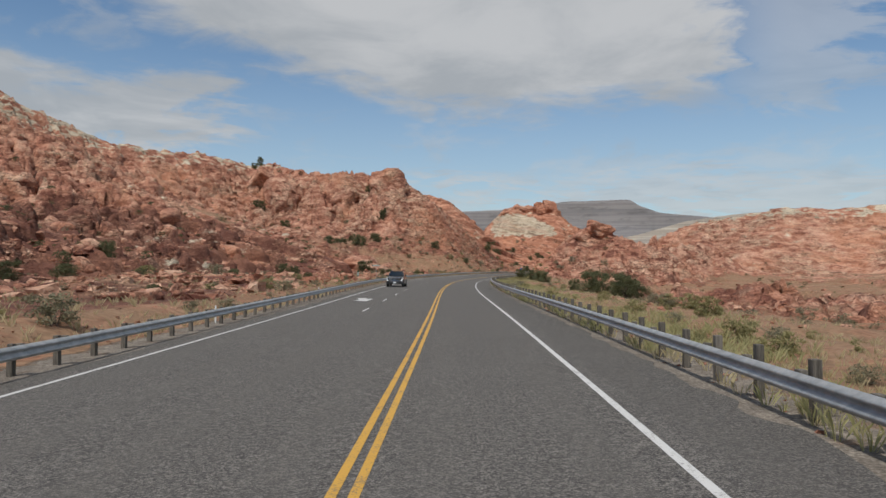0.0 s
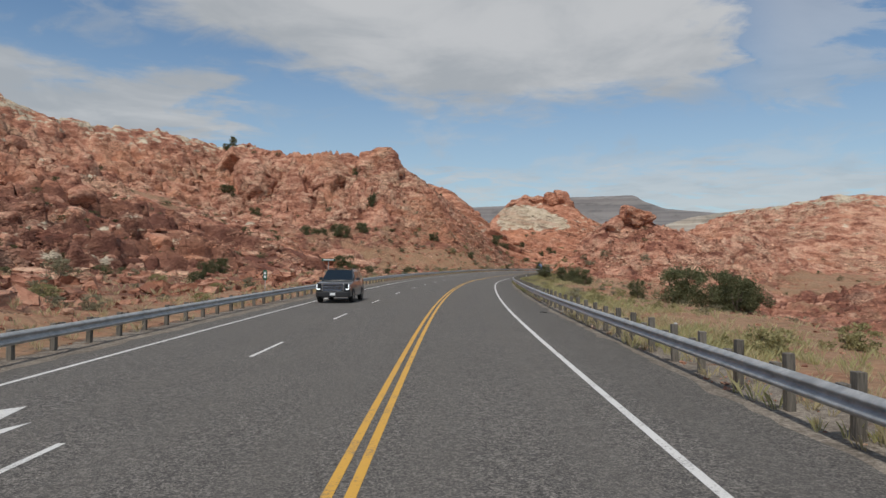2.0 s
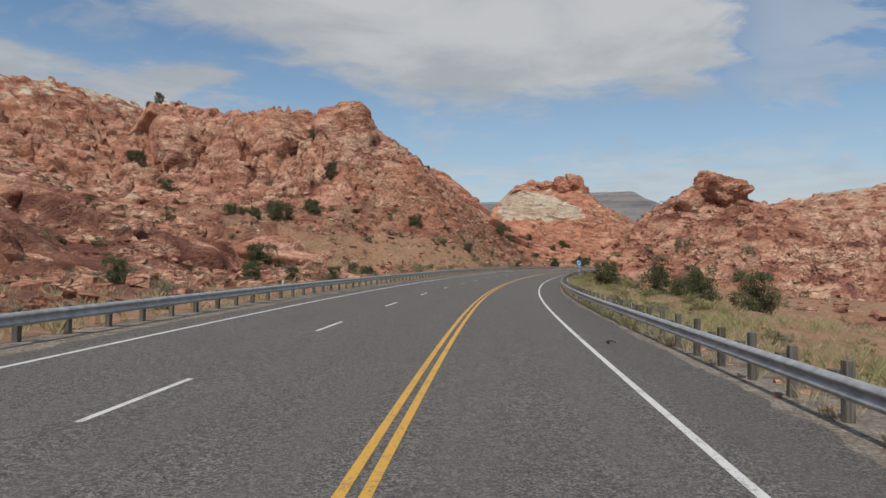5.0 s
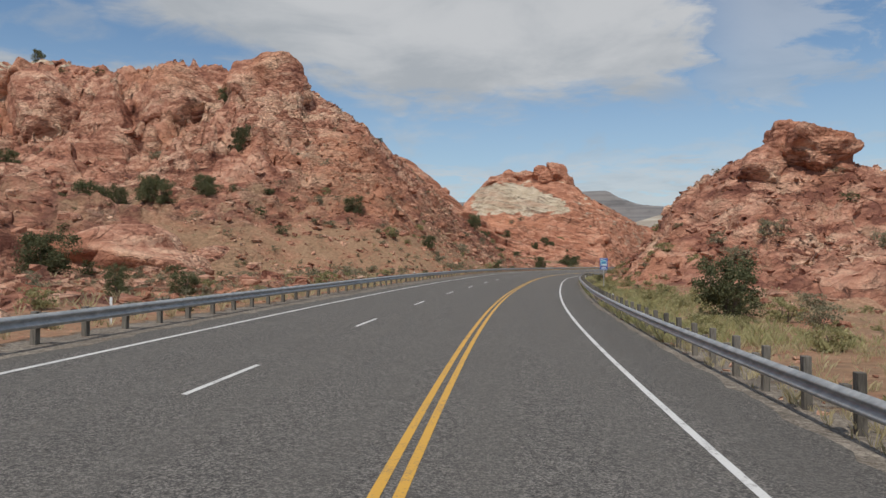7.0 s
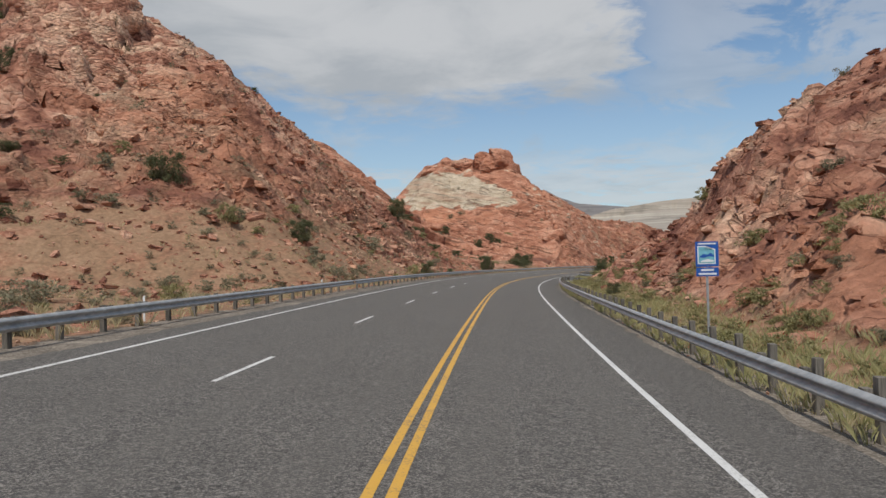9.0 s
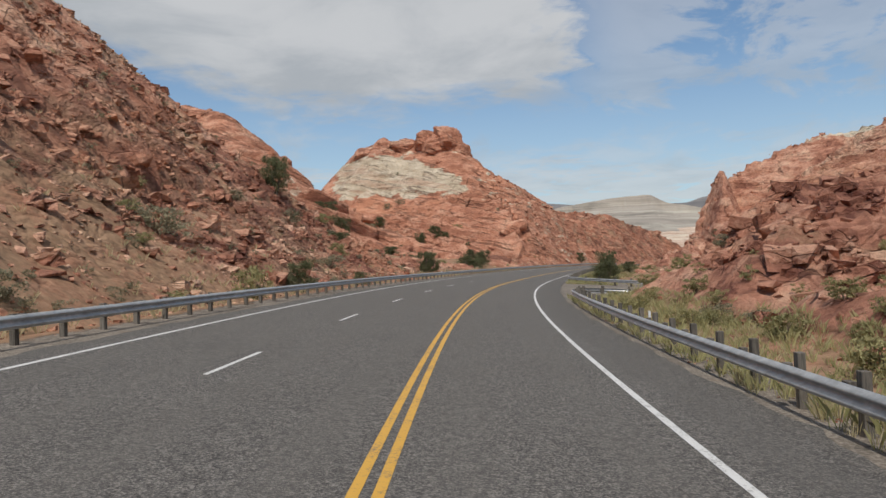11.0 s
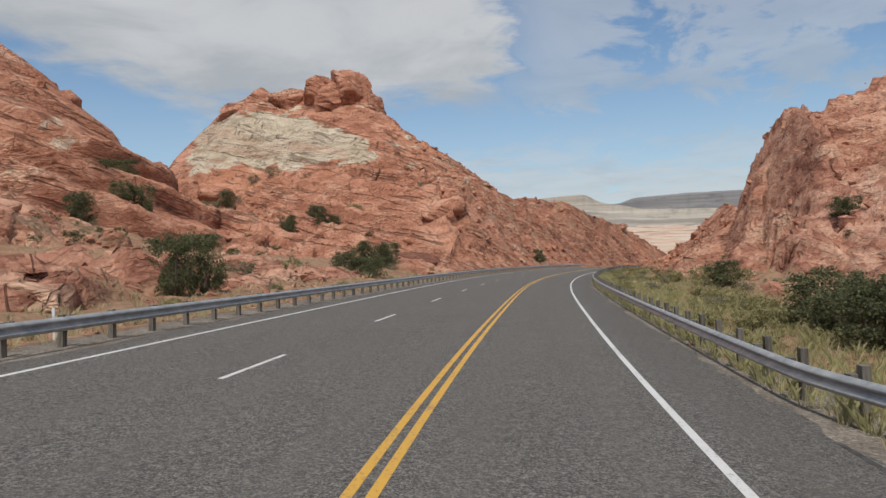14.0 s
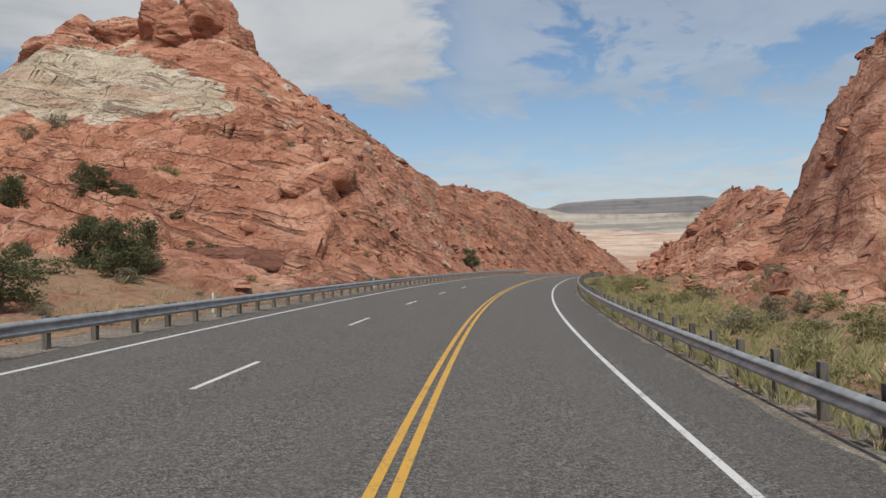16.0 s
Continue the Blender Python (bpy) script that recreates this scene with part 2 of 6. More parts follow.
    speck = n.math("ADD", 0.42, n.math("ADD", n.math("MULTIPLY", grain, 1.10), n.math("MULTIPLY", n.math("MULTIPLY", n.math("SUBTRACT", chip_tone, 0.5), broken), 0.42)))
    col = n.mix(1.0, col, n.add("ShaderNodeCombineXYZ", {0: speck, 1: speck, 2: speck}).outputs[0], "MULTIPLY")
    n.link(col, b.inputs["Base Color"])
    b.inputs["Roughness"].default_value = 0.93
    b.inputs["Specular IOR Level"].default_value = 0.2
    lumps = n.math("ADD", n.math("MULTIPLY", crack, 0.12), n.math("MULTIPLY", tone, n.math("ADD", 0.12, n.math("MULTIPLY", broken, 0.48))))
    lumps = n.math("ADD", lumps, n.math("MULTIPLY", n.math("ADD", chip_tone, n.math("MULTIPLY", chip.outputs["Distance"], -0.8)), n.math("ADD", 0.04, n.math("MULTIPLY", broken, 0.46))))
    relief = n.math("ADD", lumps, n.math("ADD", n.math("MULTIPLY", bed, 0.7), n.math("SUBTRACT", n.math("MULTIPLY", grain, 0.36), n.math("MULTIPLY", lines, n.math("MULTIPLY", n.math("SUBTRACT", 1.0, on), 0.45)))))
    relief = n.math("MULTIPLY", relief, n.math("SUBTRACT", 1.0, n.math("MULTIPLY", on, 0.7)))
    relief = n.math("MULTIPLY", relief, n.math("SUBTRACT", 1.0, n.math("MULTIPLY", bed_of, 0.85)))
    bump(n, b, relief, 1.0, 0.75)
    return m


def asphalt_material():
    m, n, b = material("worn_asphalt")
    pos = n.add("ShaderNodeNewGeometry").outputs["Position"]
    off = n.add("ShaderNodeAttribute", attribute_name="across").outputs["Fac"]
    stone = n.add("ShaderNodeTexVoronoi", {"Vector": pos, "Scale": 55.0}, feature="F1")
    pebble = n.add("ShaderNodeSeparateColor", {0: stone.outputs["Color"]}).outputs[0]
    speck = n.math("ADD", n.math("MULTIPLY", n.noise(pos, 34.0, 3.0, 0.7), 0.48), n.math("MULTIPLY", n.noise(pos, 11.0, 5.0, 0.8), 0.40))
    speck = n.math("ADD", speck, n.math("MULTIPLY", pebble, 0.12))
    broad = n.noise(pos, 0.35, 6.0, 0.6)
    col = ramp(n, speck, (0.39, (0.032, 0.031, 0.028)), (0.50, (0.108, 0.099, 0.09)), (0.605, (0.275, 0.252, 0.222)))
    col = n.mix(n.math("MULTIPLY", n.math("SUBTRACT", broad, 0.4), 0.8, clamp=True), col, (0.091, 0.083, 0.073))
    # the polished wheel paths and the darker strip between the tyres
    lane = n.math("PINGPONG", n.math("ADD", off, 20.13), 1.83)
    path = n.math("MULTIPLY", n.step(n.math("ABSOLUTE", n.math("SUBTRACT", lane, 0.95)), 0.55, 0.15), 0.30)
    col = n.mix(path, col, (0.131, 0.12, 0.106))
    shoulder = n.math("MAXIMUM", n.step(n.math("ADD", off, n.math("MULTIPLY", n.math("SUBTRACT", broad, 0.5), 0.5)), 3.95, 4.25), n.step(off, -7.6, -7.9))
    col = n.mix(n.math("MULTIPLY", shoulder, 0.16), col, (0.06, 0.054, 0.049))
    n.link(col, b.inputs["Base Color"])
    b.inputs["Roughness"].default_value = 0.88
    b.inputs["Specular IOR Level"].default_value = 0.3
    bump(n, b, n.math("ADD", stone.outputs["Distance"], n.math("MULTIPLY", speck, 1.2)), 0.7, 0.012)
    return m


def paint_material(name, color):
    m, n, b = material(name)
    pos = n.add("ShaderNodeNewGeometry").outputs["Position"]
    wear = n.math("ADD", n.math("MULTIPLY", n.noise(pos, 22.0, 6.0, 0.8), 0.65), n.math("MULTIPLY", n.noise(pos, 1.3, 5.0, 0.65), 0.35))
    n.link(n.mix(n.math("MULTIPLY", n.step(wear, 0.52, 0.60), 0.75), color, (0.13, 0.115, 0.10)), b.inputs["Base Color"])
    b.inputs["Roughness"].default_value = 0.65
    bump(n, b, n.noise(pos, 60.0, 3.0, 0.7), 0.4, 0.004)
    return m


def steel_material():
    m, n, b = material("galvanised_steel")
    pos = n.add("ShaderNodeNewGeometry").outputs["Position"]
    f = n.noise(pos, 3.0, 7.0, 0.65)
    col = ramp(n, f, (0.35, (0.30, 0.31, 0.315)), (0.65, (0.52, 0.525, 0.52)))
    stain = n.noise(n.add("ShaderNodeMapping", {"Vector": pos, "Scale": (0.6, 0.6, 9.0)}).outputs[0], 1.5, 6.0, 0.7)
    n.link(n.mix(n.math("MULTIPLY", n.step(stain, 0.55, 0.75), 0.5), col, (0.17, 0.15, 0.14)), b.inputs["Base Color"])
    b.inputs["Metallic"].default_value = 0.5
    b.inputs["Roughness"].default_value = 0.42
    return m


def wood_material():
    m, n, b = material("weathered_timber")
    pos = n.add("ShaderNodeNewGeometry").outputs["Position"]
    rnd = n.add("ShaderNodeObjectInfo").outputs["Random"]
    f = n.noise(n.add("ShaderNodeMapping", {"Vector": pos, "Scale": (18.0, 18.0, 1.6)}).outputs[0], 1.5, 6.0, 0.65)
    col = ramp(n, n.math("ADD", f, n.math("MULTIPLY", n.math("SUBTRACT", rnd, 0.5), 0.2)), (0.32, (0.065, 0.056, 0.045)), (0.68, (0.205, 0.182, 0.15)))
    n.link(col, b.inputs["Base Color"])
    b.inputs["Roughness"].default_value = 0.9
    bump(n, b, f, 0.6, 0.01)
    return m


def leaf_material(name, dark, light):
    m, n, b = material(name)
    isl = n.add("ShaderNodeNewGeometry").outputs["Random Per Island"]
    rnd = n.add("ShaderNodeObjectInfo").outputs["Random"]
    col = ramp(n, n.math("ADD", n.math("MULTIPLY", isl, 0.7), n.math("MULTIPLY", rnd, 0.3)), (0.05, dark), (0.95, light))
    n.link(col, b.inputs["Base Color"])
    b.inputs["Roughness"].default_value = 0.75
    b.inputs["Specular IOR Level"].default_value = 0.25
    thin = n.add("ShaderNodeBsdfTranslucent", {"Color": col})
    both = n.add("ShaderNodeMixShader", {0: 0.35, 1: b.outputs[0], 2: thin.outputs[0]})
    n.link(both.outputs[0], m.node_tree.nodes["Material Output"].inputs[0])
    return m


ROCK = rock_material()
ASPHALT = asphalt_material()
YELLOW = paint_material("yellow_road_paint", (0.60, 0.33, 0.045))
WHITE = paint_material("white_road_paint", (0.62, 0.61, 0.58))
STEEL = steel_material()
TIMBER = wood_material()
JUNIPER = leaf_material("juniper_leaves", (0.065, 0.072, 0.034), (0.215, 0.22, 0.11))
SAGE = leaf_material("sagebrush_leaves", (0.15, 0.143, 0.085), (0.38, 0.345, 0.225))
GREENBUSH = leaf_material("rabbitbrush_leaves", (0.18, 0.17, 0.07), (0.44, 0.40, 0.20))
DRYGRASS = leaf_material("dry_grass", (0.36, 0.30, 0.16), (0.68, 0.58, 0.36))
GREENGRASS = leaf_material("green_grass", (0.27, 0.265, 0.11), (0.60, 0.55, 0.29))
TAR = simple("road_tar", (0.022, 0.021, 0.02), 0.7, 0, 0.15, 12.0)
SEAM = simple("dusty_tar", (0.062, 0.056, 0.05), 0.85, 0, 0.3, 3.0)
BARK = simple("juniper_bark", (0.15, 0.115, 0.085), 0.95, 0, 0.2, 9.0, 0.02)


# ---- mesh helpers ----
def mesh_object(name, bm, mat, parent=None, smooth=False):
    me = bpy.data.meshes.new(name)
    bm.to_mesh(me)
    bm.free()
    if smooth:
        me.shade_smooth()
    me.materials.append(mat)
    ob = new(name, me)
    if parent:
        ob.parent = parent
    return ob


def part(name, bm, mat, parent, label="", smooth=False):
    return tagged(mesh_object(name, bm, mat, parent, smooth), label)


def raw_mesh(name, verts, faces, mat, smooth=False):
    me = bpy.data.meshes.new(name)
    me.from_pydata([tuple(v) for v in verts], [], [tuple(f) for f in faces])
    if smooth:
        me.shade_smooth()
    me.materials.append(mat)
    return me


def box(bm, size, at=(0, 0, 0), bevel=0.0, m=None):
    made = bmesh.ops.create_cube(bm, size=1.0)["verts"]
    for v in made:
        v.co = Vector((v.co.x * size[0] + at[0], v.co.y * size[1] + at[1], v.co.z * size[2] + at[2]))
    if bevel:
        edges = {e for v in made for e in v.link_edges}
        got = bmesh.ops.bevel(bm, geom=list(edges), offset=bevel, segments=2, affect="EDGES", profile=0.6)
        made = list({v for f in got["faces"] for v in f.verts} | {v for v in made if v.is_valid})
    if m is not None:
        bmesh.ops.transform(bm, matrix=m, verts=[v for v in made if v.is_valid])
    return bm


# ---- noise on arrays ----
def hashed(ix, iy, seed):
    h = (ix.astype(np.int64) * 374761393 + iy.astype(np.int64) * 668265263 + seed * 974634777) & 0xFFFFFFFF
    h = ((h ^ (h >> 13)) * 1274126177) & 0xFFFFFFFF
    h = ((h ^ (h >> 16)) * 2246822519) & 0xFFFFFFFF
    return ((h ^ (h >> 15)) & 0xFFFFFF) / float(0xFFFFFF)


def value_noise(x, y, seed):
    ix, iy = np.floor(x), np.floor(y)
    u, v = x - ix, y - iy
    u, v = u * u * u * (u * (u * 6 - 15) + 10), v * v * v * (v * (v * 6 - 15) + 10)
    a, b = hashed(ix, iy, seed), hashed(ix + 1, iy, seed)
    c, d = hashed(ix, iy + 1, seed), hashed(ix + 1, iy + 1, seed)
    return (a + (b - a) * u) * (1 - v) + (c + (d - c) * u) * v


def fbm(x, y, seed, octaves=4, gain=0.5):
    out, amp, total = 0.0, 1.0, 0.0
    for k in range(octaves):
        out = out + amp * (value_noise(x * 2.03**k + 17.1 * k, y * 2.03**k - 9.7 * k, seed + k) - 0.5)
        total += amp
        amp *= gain
    return out / total


def slabs(x, y, size_x, size_y, turn, seed, lift, tilt):
    """Tipped slabs of rock: the height of each, and how near the gap between two is."""
    c, s = math.cos(turn), math.sin(turn)
    u, v = (x * c + y * s) / size_x, (y * c - x * s) / size_y
    ix, iy = np.floor(u), np.floor(v)
    f1, f2 = np.full(x.shape, 9.0), np.full(x.shape, 9.0)
    rise = np.zeros(x.shape)
    for di in (-1, 0, 1):
        for dj in (-1, 0, 1):
            cx, cy = ix + di, iy + dj
            du, dv = u - cx - hashed(cx, cy, seed), v - cy - hashed(cx, cy, seed + 7)
            dist = np.hypot(du, dv)
            near = dist < f1
            f2 = np.where(near, f1, np.minimum(f2, dist))
            own = (hashed(cx, cy, seed + 13) - 0.5) * lift + tilt * ((hashed(cx, cy, seed + 19) * 2 - 0.7) * du * size_x + (hashed(cx, cy, seed + 23) * 2 - 1) * dv * size_y)
            rise = np.where(near, own, rise)
            f1 = np.where(near, dist, f1)
    return rise, f2 - f1


def smooth(x, lo, hi):
    u = np.clip((np.asarray(x, float) - lo) / (hi - lo), 0, 1)
    return u * u * (3 - 2 * u)


# ---- the road's line: heading in degrees by metres along it ----
HEADING = [(-160, -0.38), (-20, -0.91), (20, -1.54), (60, -2.23), (100, 0.68), (140, 2.32), (180, 5.6), (220, 9.21), (260, 9.93), (300, 14.8), (340, 21.45), (380, 22.09), (420, 26.8), (460, 30.88), (500, 35.14), (540, 41.0), (620, 52.0), (720, 60.0)]
BANK = [(-160, -2.5), (0, -2.8), (60, -0.9), (120, 1.4), (160, 4.1), (200, 5.2), (240, 6.0), (280, 6.8), (340, 6.6), (400, 6.6), (480, 5.8), (720, 3.0)]
GRADE = [(-160, -0.05), (0, -0.05), (60, 0.0), (120, 0.2), (180, -0.02), (240, 0.12), (300, 0.1), (360, 0.03), (430, 0.0), (500, -0.1), (560, -1.3), (720, -9.0)]
S = np.arange(-160, 720.5, 0.5)


def softly(rows, n=81):
    v = np.interp(S, [r[0] for r in rows], [r[1] for r in rows])
    return np.convolve(np.pad(v, n // 2, mode="edge"), np.ones(n) / n, "valid")


_h = np.radians(softly(HEADING))
_x, _y = np.cumsum(np.sin(_h)) * 0.5, np.cumsum(np.cos(_h)) * 0.5
_o = int(np.argmin(np.abs(S)))
_x, _y = _x - _x[_o] - 1.11, _y - _y[_o]
_bank, _grade = softly(BANK) / 100, softly(GRADE)


def on_road(s, off, lift=0.0):
    """The place off metres to the right of the centre line, s metres along it."""
    x, y, h = np.interp(s, S, _x), np.interp(s, S, _y), np.interp(s, S, _h)
    return np.stack([x + off * np.cos(h), y - off * np.sin(h), np.interp(s, S, _grade) - off * np.interp(s, S, _bank) + lift], -1)


def heading(s):
    return float(np.interp(s, S, _h))


def across(x, y):
    """Metres along the road and to the right of it, by its line at the same y (close by)."""
    s = np.interp(y, _y, S)
    for _ in range(3):
        cx, cy, h = np.interp(s, S, _x), np.interp(s, S, _y), np.interp(s, S, _h)
        s = np.clip(s + (x - cx) * np.sin(h) + (y - cy) * np.cos(h), S[0], S[-1])
    cx, cy, h = np.interp(s, S, _x), np.interp(s, S, _y), np.interp(s, S, _h)
    return s, (x - cx) * np.cos(h) - (y - cy) * np.sin(h)


# ---- the hills: the fall of their upper sides, how far that reaches, the fall below it, the unevenness, and the crest of each ----
KNOB_MAIN = (0.85, 20, 0.52, 2.6, [(-168.5, 201.5, 69), (-155, 257.7, 57.7), (-140, 283, 51), (-128, 300, 51.3), (-117, 319, 53.1), (-107.6, 342, 51.8), (-93, 331, 51.7), (-79.4, 319.6, 44.9), (-67, 312, 44)])
KNOB_MID = (1.4, 22, 0.55, 2.4, [(-79.4, 319.6, 46.4), (-67, 312, 44.4), (-56.2, 305, 43.2), (-46, 308, 42.8), (-36.4, 310, 43.5)])
KNOB_NOSE = (0.78, 20, 0.6, 1.4, [(-36.4, 310, 43.5), (-30, 311, 40.1), (-23.9, 311, 35.9), (-17, 312, 29.7), (-10.5, 314, 27), (-2, 328, 17.5), (3, 342, 5.9)])
HILL_WEST = (0.95, 14, 0.8, 1.6, [(-66, 470, 40), (-45, 469, 49.3), (-29, 467, 50.8), (-16.4, 453.4, 45.5), (-8.1, 453, 39.2), (2, 455, 29.9), (10, 460, 21.3)])
SADDLE = (0.5, 99, 0.4, 1.2, [(2, 452, 21), (12, 438, 12), (26, 434, 8.5), (40, 428, 4)])
BUTTE = (1.05, 23, 0.33, 1.4, [(2, 530, 18), (12, 521, 25), (16, 521.5, 34.5), (20, 521.8, 44.5), (29, 511.5, 47.7), (39, 508, 46.7), (47, 502, 47.3), (53, 498, 45.8), (60, 492, 37), (67, 494, 32.4), (75, 499, 28.3)])
BUTTE_TAIL = (0.85, 20, 0.5, 1.2, [(67, 494, 32.6), (78, 502, 28.7), (90, 515, 24), (98.6, 535, 22.6), (112, 540, 22.2), (118, 543, 21.6), (139, 551, 20), (151, 563, 18.5), (164, 572, 15.5), (174, 578, 10), (186, 584, 3.5)])
HILL_NECK = (0.95, 8, 0.36, 0.8, [(28.5, 265, 6.4), (30, 257, 10.4), (33, 249, 14.0), (36, 243, 15.4), (45, 241, 14.8), (52, 240, 12.8), (60, 239.4, 9.2), (83, 261, 13)])
RIDGE_EAST = (0.62, 40, 0.4, 1.6, [(123, 383, 29.1), (132, 362, 30.2), (146, 349, 33), (170, 342, 31.8), (195.7, 335, 34.8), (230, 310, 36)])
CLIFF_EAST = (2.8, 40, 1.0, 0.6, [(92, 392, 16.5), (97.5, 402, 21.7), (101.5, 410.5, 22.3), (102.6, 416, 19.8), (102.8, 420.0, 16.6), (102.6, 423.5, 10.6)])
CLIFF_BACK = (1.3, 30, 0.8, 1.0, [(101.5, 410, 19.1), (108, 408, 23.6), (115, 406, 27), (123, 400, 29.4), (138.6, 396, 30.8)])
HILL_FAR = (0.9, 40, 0.6, 0.9, [(105, 427, 8.6), (114.3, 440, 10.8), (123, 456, 12.6), (148, 459, 11)])
TALUS = (0.6, 40, 0.5, 0.8, [(31, 280, 3.2), (34, 285, 5.2), (40, 289, 6.6), (50, 290, 7.5), (62, 280, 10)])
TURNOUT_HILL = (0.45, 40, 0.4, 0.8, [(56, 324, 4.5), (70, 330, 8), (85, 345, 11)])
# long fins of bedrock that run down the slopes
WHALEBACK = (0.8, 22, 0.5, 0.7, [(-80, 234, 18), (-64, 219, 14), (-53, 210.5, 10.8), (-45, 203, 5.0), (-38, 197, 1.5)])
FIN_A = (0.8, 12, 0.7, 0.5, [(23, 490, 28), (28, 481, 24.5), (33, 470, 20.5), (39, 457, 15.5), (44, 447, 10.5)])
FIN_B = (0.9, 10, 0.7, 0.5, [(45, 476, 24), (49, 465, 18.5), (53, 453, 12.5), (57, 446, 7.5)])
FIN_C = (0.75, 12, 0.7, 0.5, [(10, 474, 24.5), (17, 461, 20), (24, 449, 15.5), (30, 438, 10.5)])
FINS = [WHALEBACK, FIN_A, FIN_B, FIN_C]
WEST_HILLS = [KNOB_MAIN, KNOB_MID, KNOB_NOSE, HILL_WEST, SADDLE, BUTTE, BUTTE_TAIL] + FINS
EAST_HILLS = [HILL_NECK, RIDGE_EAST, CLIFF_EAST, CLIFF_BACK, HILL_FAR, TALUS, TURNOUT_HILL]


def ridge(x, y, hill):
    """Height of a hill's plain sides, and metres to its crest in plan."""
    fall, reach, foot, _, crest = hill
    out, away = np.full(x.shape, -99.0), np.full(x.shape, 999.0)
    for p, q in zip(crest[:-1], crest[1:]):
        dx, dy = q[0] - p[0], q[1] - p[1]
        u = np.clip(((x - p[0]) * dx + (y - p[1]) * dy) / (dx * dx + dy * dy), 0, 1)
        dist = np.hypot(x - p[0] - u * dx, y - p[1] - u * dy)
        top = p[2] + u * (q[2] - p[2]) - fall * np.minimum(dist, reach) - foot * np.maximum(dist - reach, 0)
        out, away = np.maximum(out, top), np.minimum(away, dist)
    return out, away


# the western slope by y: how far from the road it starts, how steep it is and how far it climbs
WEST_FOOT = [(-200, 48), (109, 46), (153, 52), (185, 42), (202, 36), (212, 35), (230, 42), (244, 47), (251, 38), (259, 20), (268, 12), (900, 12)]
WEST_RISE = [(-200, 0.36), (185, 0.33), (200, 0.31), (225, 0.38), (240, 0.45), (250, 0.42), (268, 0.38), (330, 0.34), (345, 0.2), (420, 0.16), (560, 0.10), (900, 0.02)]
WEST_REACH = [(-200, 120), (230, 110), (245, 60), (256, 9), (270, 10), (300, 13), (340, 40), (900, 60)]
EAST_DEEP = [(-100, 0.8), (0, 1.2), (60, 2.6), (106, 4.0), (130, 5.2), (165, 3.2), (207, 2.6), (235, 1.1), (330, 1.1)]


def by_y(y, rows):
    return np.interp(y, [r[0] for r in rows], [r[1] for r in rows])


def ledge_steps(h, step, sharp):
    """Offsets that turn an even rise into treads and risers."""
    frac = h / step - np.floor(h / step)
    return (smooth(frac, sharp, 0.97) - frac) * step


def ledge_lips(h, step, sharp):
    """How far each place belongs to the lip above a riser, 0 to 1."""
    frac = h / step - np.floor(h / step)
    return np.where(frac > sharp, smooth(frac, sharp, 0.97), 1 - smooth(frac, 0.0, 0.3))


